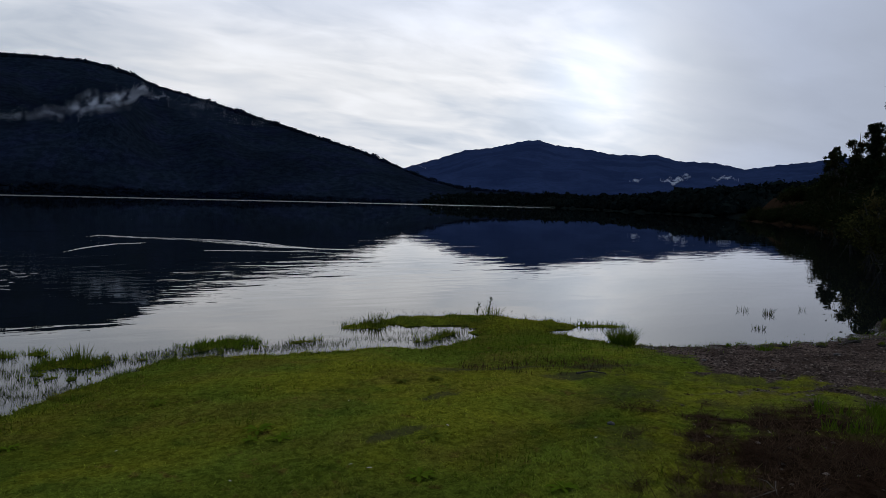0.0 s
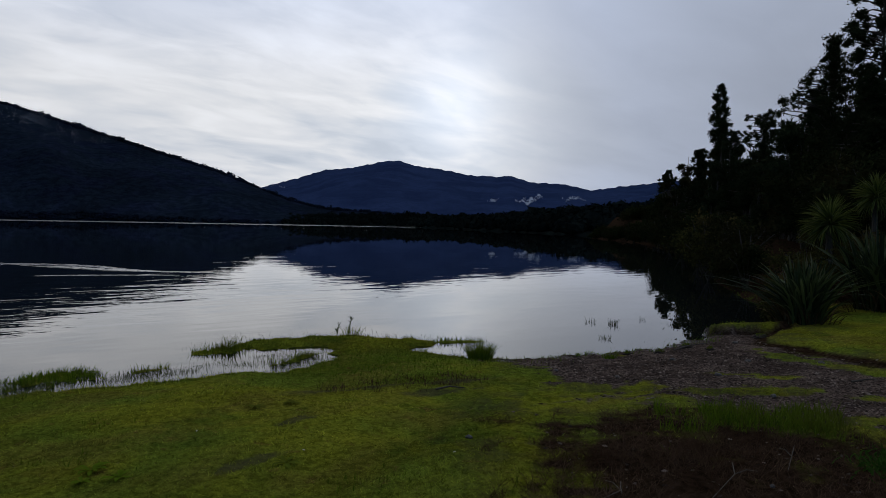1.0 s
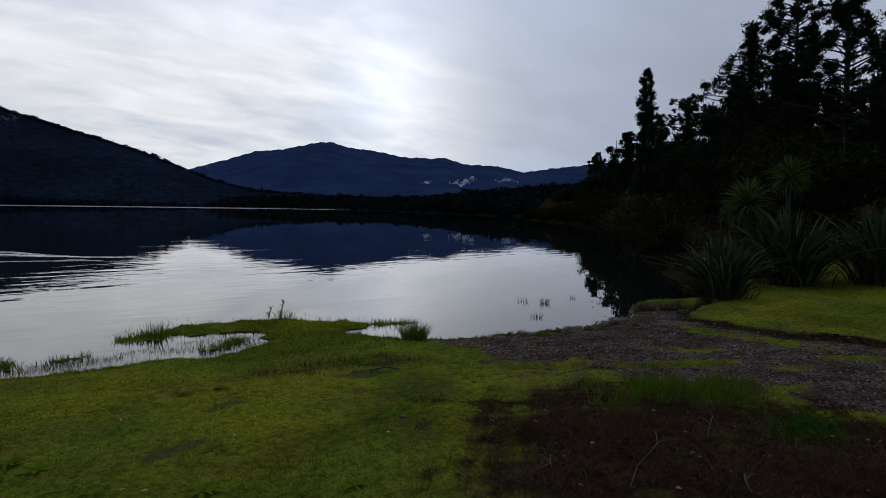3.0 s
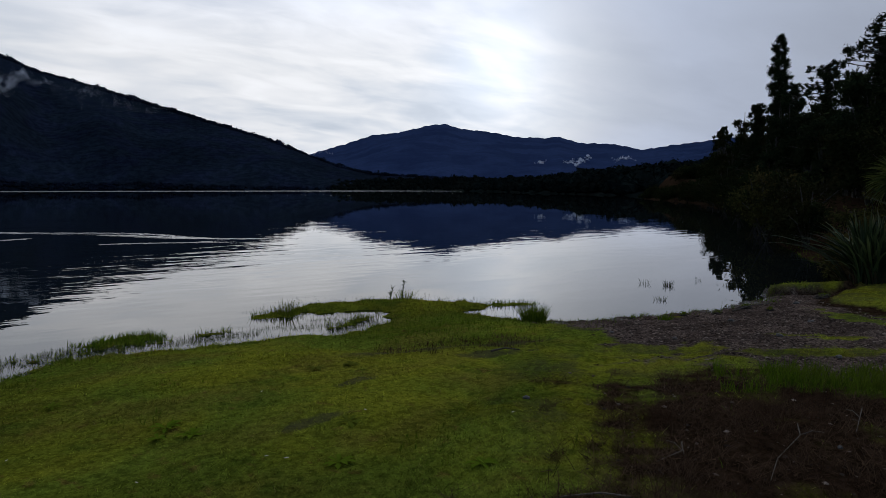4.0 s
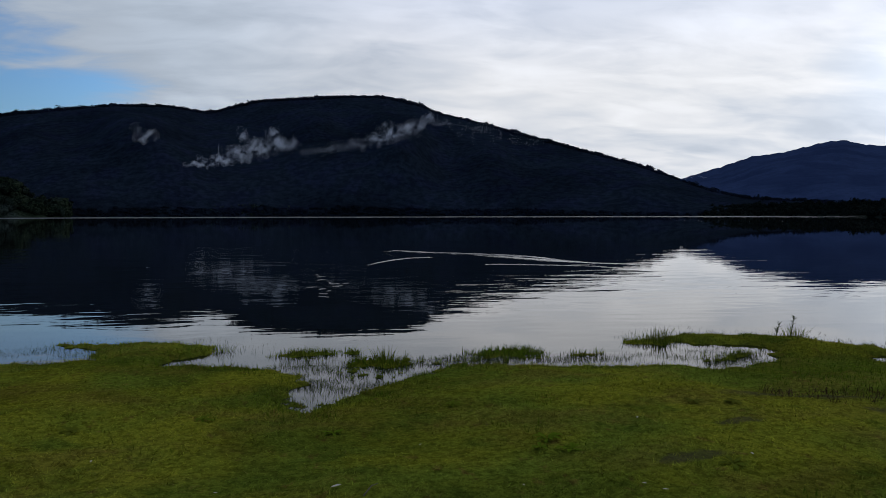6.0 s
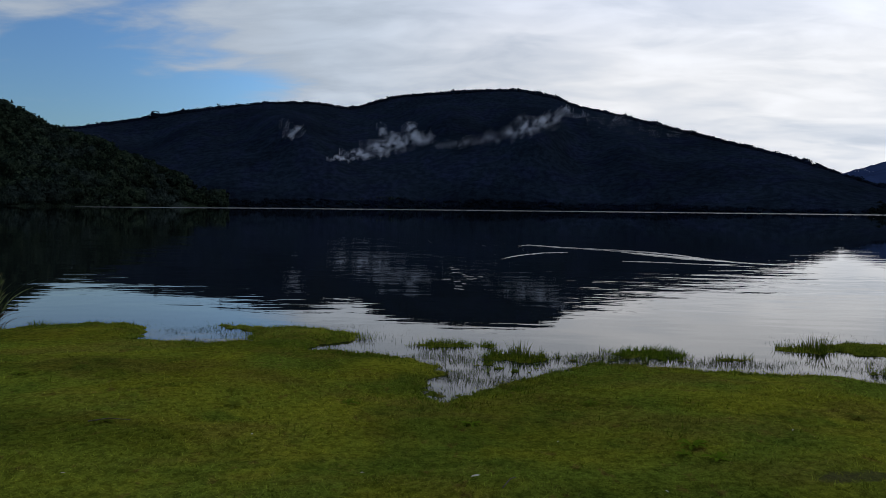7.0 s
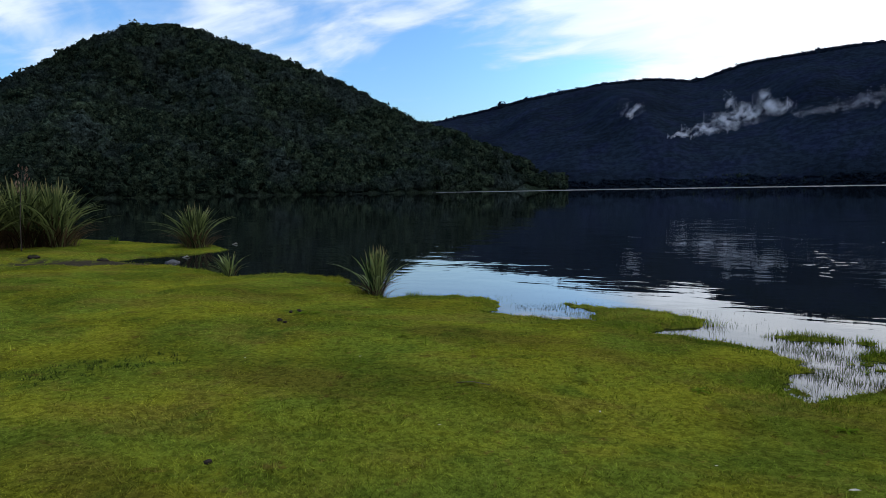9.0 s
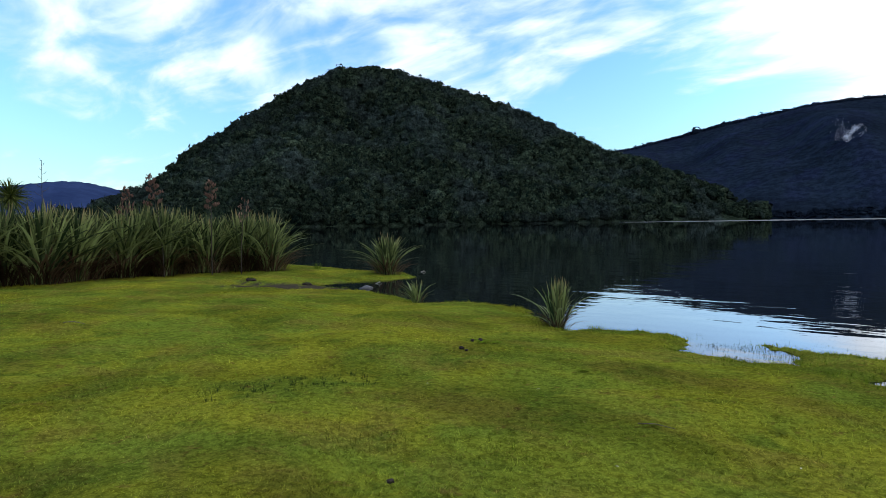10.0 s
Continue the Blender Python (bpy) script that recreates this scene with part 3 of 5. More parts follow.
# ------------------------------------------------------------------ hills across the lake
class Hill:
    """A wooded hill: its crest as seen from the lawn (azimuth clockwise from +y, elevation), its foot and crest distances."""

    def __init__(self, crest, foot, top, tree, seed, rough, lump=0.0, low=1.0):
        self.lump, self.low = lump, low
        self.crest, self.foot, self.top, self.tree, self.seed, self.rough = np.array(crest, float), np.array(foot, float), np.array(top, float), tree, seed, rough

    def spans(self, az):
        return np.interp(az, *self.foot.T), np.interp(az, *self.top.T)

    def surface(self, az, u):
        """u: 0 at the foot, 1 on the crest, to 1.6 down the far side."""
        near, far = self.spans(az)
        el = np.interp(az, *self.crest.T)
        soft = 0.5 * (np.interp(az - 0.5, *self.crest.T) + np.interp(az + 0.5, *self.crest.T))
        el = 0.5 * (el + soft)
        el = el + 0.018 * self.rough * (np.sin(az * 6.3 + self.seed) + np.sin(az * 11.9 + 2 * self.seed) * 0.6) * np.clip(el / 3, 0, 1)
        el = el + self.lump * (np.sin(az * 2.9 + 1) * np.sin(az * 1.3) + 0.7 * np.sin(az * 7.3) + 0.4 * np.sin(az * 13.1)) * np.clip(el / 3, 0, 1)
        r = near + (far - near) * u
        top = np.maximum(2.0 + far * np.tan(np.radians(el)) - self.tree, 0.5)
        rise = np.where(u <= 1, np.maximum(u, 0) ** 0.9, 1 - 0.9 * np.maximum(u - 1, 0) ** 1.2)
        folds = self.rough * wave(az * 9, u * 55, 22, self.seed) * np.sin(np.clip(u, 0, 1) * math.pi)
        z = top * rise + folds * top * 0.10 + 0.3
        a = np.radians(az)
        rr = r + self.rough * (far - near) * 0.10 * wave(az * 5, u * 30, 16, self.seed + 3) * np.sin(np.clip(u, 0, 1) * math.pi)
        return np.stack([np.sin(a) * rr, np.cos(a) * rr, z], -1)

    def build(self, name, label, mat, forest, trees, size, shapes, spread=1.0):
        lo, hi = self.crest[0, 0], self.crest[-1, 0]
        az, u = np.meshgrid(np.linspace(lo, hi, int((hi - lo) * 5) + 2), np.concatenate([[-0.03], np.linspace(0, 1.6, 45)]), indexing="ij")
        p = self.surface(az, u)
        p[:, 0, 2] = -4
        na, nu = az.shape
        i = np.arange(na - 1)[:, None] * nu + np.arange(nu - 1)[None]
        me = mesh_from(name, p.reshape(-1, 3), np.stack([i, i + 1, i + nu + 1, i + nu], -1).reshape(-1, 4), mat, True)
        tagged(new(name, me), label, "hill", kind="structure")
        if not trees:
            return
        a = rng.uniform(max(lo, -38) if self.low < 1 else lo, hi, trees)
        near, far = self.spans(a)
        el = np.interp(a, *self.crest.T)
        keep = rng.uniform(0, 1, trees) < np.clip((far - near) / 350.0, 0.3, 1) * np.clip(el / 6.0, 0.3, 1)
        a = a[keep]
        edge_ = int(len(a) * (0.2 if self.low == 1 else 0.80))
        u = np.concatenate([rng.uniform(0.0, 1.06 if self.low == 1 else 0.03, len(a) - edge_), rng.uniform(0.985, 1.01, edge_)])
        pos = self.surface(a, u)
        s = size * rng.lognormal(0, 0.24, len(a)) * np.where((u > 0.9) & (self.low < 1), rng.lognormal(0, 0.25, len(a)), 1.0)
        low = np.where(u > 0.9, 1.0, self.low)
        pos[:, 2] += np.where((u > 0.9) & (self.low < 1), -0.05, 0.30) * s * low
        dims = np.stack([s * rng.uniform(0.42, 0.62, len(a)), s * rng.uniform(0.42, 0.62, len(a)), low * s * rng.uniform(0.42, 0.62, len(a))], 1)
        v, f = strewn(shapes, pos, dims)
        tagged(new(forest, mesh_from(forest, v, f, mat, self.low < 1)), "dense dark evergreen forest canopy covering the hillside", "forest", kind="stuff")


def jagged(level, rough, seed, jag):
    v, f = ball(level, rough, seed)
    return v * (1 + jag * np.random.default_rng(seed).normal(size=(len(v), 1))), f


def leafy_crown(seed, sprays=44, level=2):
    """A far tree's head: a lumpy core set with leafy sprays."""
    v, f = jagged(level, 0.42, seed, 0.06)
    g = np.random.default_rng(100 + seed)
    d = g.normal(size=(sprays, 3))
    d[:, 2] = np.abs(d[:, 2]) * 0.9 - 0.25
    d /= np.linalg.norm(d, axis=1)[:, None]
    c = d * g.uniform(0.78, 1.10, (sprays, 1))
    t1 = np.cross(d, g.normal(size=(sprays, 3)))
    t1 /= np.linalg.norm(t1, axis=1)[:, None]
    t2 = np.cross(d, t1) + 0.5 * d
    s = g.uniform(0.16, 0.34, (sprays, 1))
    tri = np.stack([c - t1 * s, c + t1 * s, c + t2 * s * 1.3], 1).reshape(-1, 3)
    return np.concatenate([v * 0.86, tri]), np.concatenate([f, np.arange(3 * sprays).reshape(-1, 3) + len(v)])


CROWNS = [leafy_crown(k) for k in range(6)]
CROWNS_FAR = [leafy_crown(50 + k, 26, 1) for k in range(6)]
CROWNS_LOW = [jagged(1, 0.30, 20 + k, 0.06) for k in range(6)]

cone = Hill([(-84, 0.1), (-76, 0.9), (-71.3, 2.6), (-69, 4.0), (-67.1, 5.8), (-64.6, 7.35), (-63.0, 8.3), (-60.8, 9.75), (-58.1, 11.15), (-55.8, 12.2), (-53.5, 12.4),
             (-51.2, 12.0), (-48.4, 11.2), (-44.9, 10.1), (-42.7, 9.3), (-39.9, 8.15), (-37.4, 6.85), (-35.0, 5.6), (-32.5, 4.85), (-28.5, 3.4), (-25.3, 2.0), (-22.9, 0.7), (-22.2, 0.2)],
            [(-84, 620), (-60, 640), (-35, 690), (-22.2, 860)], [(-84, 700), (-70, 880), (-53, 960), (-40, 930), (-28, 880), (-22.2, 900)], 5.0, 1.0, 1.0)
cone.build("near_hill", "steep conical hill wooded to the waterline", M_FOREST, "near_forest", 12500, 10.0, CROWNS)

ridge = Hill([(-75, 0.1), (-70, 2.0), (-60, 3.2), (-50, 3.8), (-32.4, 5.6), (-25.2, 7.25), (-19.2, 8.2), (-15.4, 8.4), (-12.4, 8.0), (-8.6, 9.08), (-2.5, 9.6), (1.5, 9.68),
              (4.7, 9.0), (5.6, 8.42), (10, 7.4), (16.8, 5.5), (22, 4.0), (25.1, 2.83), (27.5, 1.9), (30.3, 1.28), (38, 0.9)],
             [(-75, 1050), (0, 950), (20, 900), (38, 860)], [(-75, 1700), (-10, 1650), (12, 1450), (25, 1150), (38, 960)], 2.2, 2.0, 0.9, low=0.6)
ridge.build("long_hill", "long dark forested ridge rising over the lake", M_RIDGE_HAZE, "ridge_forest", 9000, 5.5, CROWNS_FAR)

flat = Hill([(27, 0.9), (30, 1.2), (36, 1.31), (43, 1.4), (47.4, 1.95), (51.5, 2.43), (56, 2.6), (62, 3.2), (72, 4.0)],
            [(27, 860), (30, 800), (38.7, 560), (43, 330), (47, 250), (52, 190), (72, 170)],
            [(27, 960), (38, 760), (43, 560), (52, 420), (72, 360)], 10.0, 3.0, 0.4)
flat.build("low_point", "low wooded point along the far shore", M_POINT_BACKLIT, "point_forest", 16000, 4.6, CROWNS_FAR)

peak = Hill([(20, 1.5), (25.3, 2.83), (27.4, 3.44), (30.3, 4.39), (32, 4.56), (35.8, 5.35), (36.7, 5.3), (37.6, 4.91), (40.3, 4.66), (42.8, 4.09), (43.4, 4.28),
             (44.3, 4.1), (45.6, 4.28), (47.1, 3.71), (49.4, 3.63), (51, 3.37), (52, 3.07), (55.3, 3.5), (58, 3.8), (66, 4.4), (80, 3.5)],
            [(20, 2100), (80, 2100)], [(20, 3700), (80, 3700)], 0.0, 4.0, 0.4, 0.035)
peak.build("mountain", "distant blue-grey forested mountain range", M_FAR_HAZE, "", 0, 0, None)
west = Hill([(-100, 2.4), (-90, 3.2), (-80, 3.0), (-76.3, 3.45), (-74.9, 3.39), (-73, 2.95), (-71, 2.4), (-64, 1.2)],
            [(-100, 1800), (-64, 1800)], [(-100, 2800), (-64, 2800)], 0.0, 5.0, 1.2)
west.build("far_ridge", "far blue-grey wooded ridge", M_FAR_HAZE, "", 0, 0, None)


# ------------------------------------------------------------------ mist on the hillside
def mist(hill, knots, count, size, label):
    """A wisp of low cloud: droplets thickening to its middle. knots: azimuth, elevation, half width, half height in degrees, weight."""
    k = np.array(knots, float)
    pick = rng.choice(len(k), count, p=k[:, 4] / k[:, 4].sum())
    az = k[pick, 0] + k[pick, 2] * 0.62 * rng.standard_t(5, count).clip(-3, 3)
    el = k[pick, 1] + k[pick, 3] * 0.55 * rng.standard_t(5, count).clip(-2.6, 2.6) + 0.10 * np.sin(az * 4.1) + 0.07 * np.sin(az * 9.7 + 1)
    puff = np.array([noise.fractal(Vector((a_ * 1.7 - e_ * 1.3, e_ * 1.5 + a_ * 0.5, 3.0)), 0.65, 2.1, 6) for a_, e_ in zip(az, el)])
    keep = puff > rng.uniform(-0.55, 0.85, count)
    az, el = az[keep], el[keep]
    us = np.linspace(0.02, 1.0, 40)
    grid = hill.surface(np.repeat(az[:, None], 40, 1), np.repeat(us[None], len(az), 0))
    g_r = np.hypot(grid[..., 0], grid[..., 1])
    g_el = np.degrees(np.arctan2(grid[..., 2] - 2 + hill.tree, g_r))
    r = np.array([np.interp(e, np.maximum.accumulate(ge), gr) for e, ge, gr in zip(el, g_el, g_r)]) - 30 - rng.uniform(0, 30, len(az))
    a, e = np.radians(az), np.radians(el)
    pos = np.stack([np.sin(a) * r, np.cos(a) * r, 2 + r * np.tan(e)], 1)
    chip = (np.array([(1, 0.3, -0.7), (-1, -0.3, -0.5), (0, 0, 1.0)], float), np.array([(0, 1, 2)]))
    s = size * rng.uniform(0.6, 1.3, (len(pos), 1)) * np.ones((1, 3))
    v, f = strewn([chip], pos, s)
    tagged(new("mist", mesh_from("mist", v, f, M_MIST, True)), label, "mist", kind="stuff")


mist(ridge, [(-13.0, 3.95, 0.7, 0.14, 1), (-11.6, 4.35, 0.9, 0.26, 2.2), (-10.0, 4.9, 0.9, 0.45, 3.5), (-8.6, 5.4, 0.8, 0.50, 4), (-7.0, 5.8, 0.6, 0.42, 2.6),
             (-9.8, 6.3, 0.25, 0.55, 0.7), (-7.5, 6.5, 0.4, 0.35, 0.9), (-6.2, 5.7, 0.5, 0.3, 0.8)], 120000, 0.22, "white wisp of low cloud clinging to the forested hill")
mist(ridge, [(-4.6, 5.2, 1.0, 0.22, 0.35), (-2.8, 5.4, 1.0, 0.26, 0.6), (-1.0, 5.75, 1.0, 0.30, 1.0), (0.8, 6.2, 0.9, 0.34, 1.8), (2.2, 6.65, 0.8, 0.36, 2.4), (3.4, 7.05, 0.7, 0.36, 2.4),
             (4.4, 7.5, 0.55, 0.36, 2.0), (5.2, 8.0, 0.35, 0.25, 0.9), (1.6, 7.3, 0.5, 0.3, 0.35), (6.3, 7.5, 0.8, 0.2, 0.5)], 60000, 0.21, "long thin wisp of low cloud drifting up the ridge")
mist(ridge, [(-17.0, 5.9, 0.45, 0.28, 2), (-16.5, 6.2, 0.3, 0.2, 1), (-17.6, 6.3, 0.3, 0.5, 0.6)], 5200, 0.26, "small wisp of low cloud on the hillside")
mist(ridge, [(9.2, 7.1, 1.2, 0.45, 2), (11.4, 6.4, 1.4, 0.5, 1.5), (13.6, 6.0, 1.0, 0.2, 0.8)], 4000, 0.26, "faint cloud veiling the ridge line")
mist(peak, [(46.9, 2.08, 0.45, 0.08, 2), (47.4, 2.3, 0.35, 0.14, 2), (47.9, 2.5, 0.2, 0.10, 0.7), (50.8, 2.4, 0.5, 0.10, 2), (44.2, 2.2, 0.25, 0.08, 0.7), (26.2, 2.95, 0.5, 0.12, 1)], 4500, 1.0, "thin white cloud wisps low on the mountain")


# ------------------------------------------------------------------ trees and bush
def leaf_cloud(centres, radii, count, size, flat=0.75):
    """Many small leaf sprays gathered in clumps."""
    centres, radii = np.asarray(centres, float), np.asarray(radii, float)
    pick = rng.choice(len(centres), count, p=radii ** 2 / (radii ** 2).sum())
    d = rng.normal(size=(count, 3))
    d /= np.linalg.norm(d, axis=1)[:, None]
    reach = np.minimum(np.abs(rng.normal(0, 0.50, count)) + 0.15, 1.15)
    c = centres[pick] + d * (radii[pick] * reach)[:, None] * np.array([1, 1, flat])
    s = size * rng.lognormal(0, 0.3, count)
    t1 = rng.normal(size=(count, 3))
    t1 /= np.linalg.norm(t1, axis=1)[:, None]
    t2 = np.cross(t1, d + 0.3 * rng.normal(size=(count, 3)))
    t2 /= np.maximum(np.linalg.norm(t2, axis=1), 1e-6)[:, None]
    s = s[:, None]
    v = np.stack([c - t1 * s, c + t2 * s * 0.62, c + t1 * s], 1).reshape(-1, 3)
    return v, np.arange(3 * count).reshape(-1, 3)


def podocarp(x, y, height, width, label, count=17000, bare=0.25, lean=0.0):
    """A tall, uneven native conifer: bare pole, short limbs and tufted clumps."""
    z = z_at(x, y)
    height = height - z - 0.5
    ob = thing("tree", (x, y, z - 0.1), label, "tree", "podocarps on the bank")
    pole = [(lean * height * (u ** 1.5) + 0.12 * math.sin(5 * u + x), 0.12 * math.sin(4 * u + y), height * u) for u in np.linspace(0, 0.97, 9)]
    pieces = [tube(pole, [0.26 * (1 - 0.9 * u) * height / 14 for u in np.linspace(0, 1, 9)])]
    centres, radii = [], []
    limbs = int(26 + height * 4.5) * (2 if bare < 0.2 else 1)
    for k in range(limbs):
        u = bare + (0.97 - bare) * ((k + rng.uniform(0, 1)) / limbs) ** 0.9
        a = k * 2.4 + rng.normal(0, 0.5)
        reach = width * (0.16 + 0.95 * (1.0 - u) ** 0.62) * rng.uniform(0.25, 1.0) ** 0.7 * (0.75 + 0.35 * math.sin(9 * u + x))
        base = Vector((lean * height * u ** 1.5, 0, height * u))
        tip = base + Vector((math.cos(a) * reach, math.sin(a) * reach, 0.28 * reach))
        pieces.append(tube([base, base.lerp(tip, 0.5) + Vector((0, 0, 0.12)), tip], [0.055, 0.04, 0.018], 4))
        fat = rng.uniform(0.35, 0.85) * (0.45 + 0.7 * (1.0 - u)) * height / 14
        for j in range(3):
            centres.append((tip + Vector(rng.normal(0, 0.45 * fat, 3)) * (j > 0))[:])
            radii.append(fat * (1.0 if j == 0 else rng.uniform(0.4, 0.75)))
        if bare < 0.2:
            centres.append((base.lerp(tip, rng.uniform(0.1, 0.5)))[:])
            radii.append(fat * 1.1)
    centres.append((lean * height, 0, height * 0.97))
    radii.append(0.3)
    part("trunk", mesh_from("trunk", *joined(pieces), M_BARK, True), ob)
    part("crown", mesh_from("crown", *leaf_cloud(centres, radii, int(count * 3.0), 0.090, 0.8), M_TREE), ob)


def shrub(x, y, height, width, label, mat, count=1700, size=0.14, z=None):
    """A rounded, ragged bush: several stems and leafy clumps."""
    z = z_at(x, y) if z is None else z
    ob = thing("shrub", (x, y, max(z, 0.0) - 0.05), label, "shrub", "bush on the bank")
    pieces, centres, radii = [], [], []
    for _ in range(9):
        a, q = rng.uniform(0, 2 * math.pi), rng.uniform(0.2, 1.0)
        tip = Vector((math.cos(a) * width * q * 0.8, math.sin(a) * width * q * 0.8, height * rng.uniform(0.5, 0.92) * (1.1 - 0.4 * q)))
        pieces.append(tube([(0, 0, 0), tip * 0.55 + Vector((0, 0, 0.1 * height)), tip], [0.05 * height / 4, 0.035 * height / 4, 0.015], 4))
        for j in range(3):
            centres.append((tip * rng.uniform(0.45, 1.0) + Vector(rng.normal(0, 0.16 * width, 3)))[:])
            radii.append(width * rng.uniform(0.22, 0.46))
    centres = np.array(centres)
    centres[:, 2] = np.maximum(centres[:, 2], 0.15 * height)
    part("stem", mesh_from("stem", *joined(pieces), M_BARK, True), ob)
    part("foliage", mesh_from("foliage", *leaf_cloud(centres, radii, int(count * 1.8), size * 0.82), mat), ob)


def at(az, r):
    a = radians(az)
    return math.sin(a) * r, math.cos(a) * r


for az, r, h, wd, bare, label in [
        (61.8, 72, 16.9, 1.25, 0.30, "slender dark podocarp with a tufted top above the bush"),
        (60.5, 78, 11.2, 2.6, 0.15, "dark podocarp with a rounded crown above the bush"),
        (62.9, 70, 12.0, 2.2, 0.15, "dark podocarp beside a slender taller tree"),
        (64.95, 62, 12.3, 3.5, 0.12, "dark tapering podocarp on the wooded bank"),
        (69.3, 50, 15.2, 4.3, 0.06, "tall dark podocarp with heavy uneven clumps"),
        (68.2, 52, 12.2, 2.8, 0.06, "dark podocarp in the shade of a taller tree"),
        (72.2, 46, 16.6, 3.7, 0.36, "tall open podocarp with sky between its limbs"),
        (75.6, 43, 16.8, 4.2, 0.34, "tall open podocarp with a broad ragged crown"),
        (71.6, 44, 11.4, 3.0, 0.08, "dark podocarp with dense low limbs"),
        (80.5, 38, 15.5, 3.8, 0.15, "tall dark podocarp at the edge of the bush"),
        (78.2, 36, 10.6, 3.4, 0.1, "dark podocarp with a full crown"),
        (85.5, 34, 14.0, 3.8, 0.1, "tall dark podocarp behind the lawn")]:
    podocarp(*at(az, r), h, wd, label, bare=bare)
podocarp(*at(58.4, 98), 10.6, 2.6, "leaning tree with flat layered crown at the point", count=5200, bare=0.55, lean=-0.12)

def bush_cap(x, y):
    """The greatest height of the bush: low scrub at the tip of the point, rising along the bank."""
    el_ = np.interp(math.degrees(math.atan2(x, y)), [51, 52.4, 53.8, 55.6, 57.0, 57.6, 60, 66], [0.2, 0.3, 0.8, 1.6, 2.3, 3.6, 5.4, 6.9])
    return 0.4 + math.hypot(x, y) * math.tan(radians(el_))


for k in range(30):
    u = 0.93 * (k + rng.uniform(-0.3, 0.3)) / 29
    p = Vector((np.interp(u, [0, 0.22, 0.62, 0.9, 1], [112, 84, 46, 23.5, 18.0]), np.interp(u, [0, 0.22, 0.62, 0.9, 1], [84, 55, 25.2, 11.6, 8.4])))
    r = p.length
    back = rng.uniform(-1.3, 0.2)
    x, y = p.x + back * 0.55, p.y - back * 0.8
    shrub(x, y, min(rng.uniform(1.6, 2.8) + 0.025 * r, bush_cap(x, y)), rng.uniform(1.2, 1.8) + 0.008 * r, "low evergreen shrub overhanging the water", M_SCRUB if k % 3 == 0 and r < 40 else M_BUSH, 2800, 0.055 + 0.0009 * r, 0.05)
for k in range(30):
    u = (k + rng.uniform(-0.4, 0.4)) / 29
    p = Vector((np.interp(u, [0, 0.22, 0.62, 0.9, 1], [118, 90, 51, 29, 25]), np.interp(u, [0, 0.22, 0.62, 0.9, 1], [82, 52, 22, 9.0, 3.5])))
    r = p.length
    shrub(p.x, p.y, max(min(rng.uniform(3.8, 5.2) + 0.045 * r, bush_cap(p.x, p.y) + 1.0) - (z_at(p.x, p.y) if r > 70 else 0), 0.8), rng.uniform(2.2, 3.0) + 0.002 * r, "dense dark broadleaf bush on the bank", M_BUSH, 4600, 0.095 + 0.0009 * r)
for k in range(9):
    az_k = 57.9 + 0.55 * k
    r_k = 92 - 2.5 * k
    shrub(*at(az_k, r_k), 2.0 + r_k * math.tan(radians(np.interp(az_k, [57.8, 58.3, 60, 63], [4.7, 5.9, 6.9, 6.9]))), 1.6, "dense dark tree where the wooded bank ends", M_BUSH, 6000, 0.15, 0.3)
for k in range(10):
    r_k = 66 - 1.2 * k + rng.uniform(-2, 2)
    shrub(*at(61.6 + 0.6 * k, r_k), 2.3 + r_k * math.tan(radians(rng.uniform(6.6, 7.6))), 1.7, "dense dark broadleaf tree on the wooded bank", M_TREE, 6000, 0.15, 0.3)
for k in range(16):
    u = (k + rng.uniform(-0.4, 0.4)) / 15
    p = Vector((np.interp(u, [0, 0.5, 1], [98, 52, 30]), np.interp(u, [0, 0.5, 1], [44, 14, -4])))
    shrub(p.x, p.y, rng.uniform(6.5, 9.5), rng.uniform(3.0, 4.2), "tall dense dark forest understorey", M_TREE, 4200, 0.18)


for x, y, h in [(15.0, 6.5, 0.9), (15.9, 6.85, 1.1), (14.5, 6.35, 0.6), (18.9, 7.2, 1.5), (20.6, 6.6, 2.2), (21.6, 4.6, 2.4), (22.4, 2.6, 2.4), (19.9, 7.9, 1.9), (23.0, 0.6, 2.4), (15.7, 6.3, 0.8)]:
    shrub(x, y, h, 0.55 * h, "olive-brown scrub behind the flax", M_SCRUB, 1500, 0.07)
for k in range(13):
    az_k = 67.4 + 1.5 * k + rng.uniform(-0.4, 0.4)
    r_k = rng.uniform(44, 56)
    tall = r_k * math.tan(radians(np.interp(az_k, [66, 67, 68, 70.5, 72, 74.2, 78, 88], [5.5, 7.2, 9.0, 10.6, 10.0, 10.2, 12.4, 12.4])))
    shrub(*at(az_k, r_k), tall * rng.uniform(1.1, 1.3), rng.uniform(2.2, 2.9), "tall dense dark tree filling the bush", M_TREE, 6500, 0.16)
# pale scrub at the foot of the long hill
n_ = 90
az_ = rng.normal(-8.5, 1.6, n_)
spot = ridge.surface(az_, rng.uniform(0.0, 0.05, n_))
tagged(new("shore_scrub", mesh_from("shore_scrub", *strewn(CROWNS_LOW, spot + np.array([0, 0, 1.0]), rng.uniform(0.7, 1.6, (n_, 1)) * np.ones((1, 3))), M_FOREST)),
       "pale olive scrub in a clearing on the far shore", "scrub", kind="stuff")


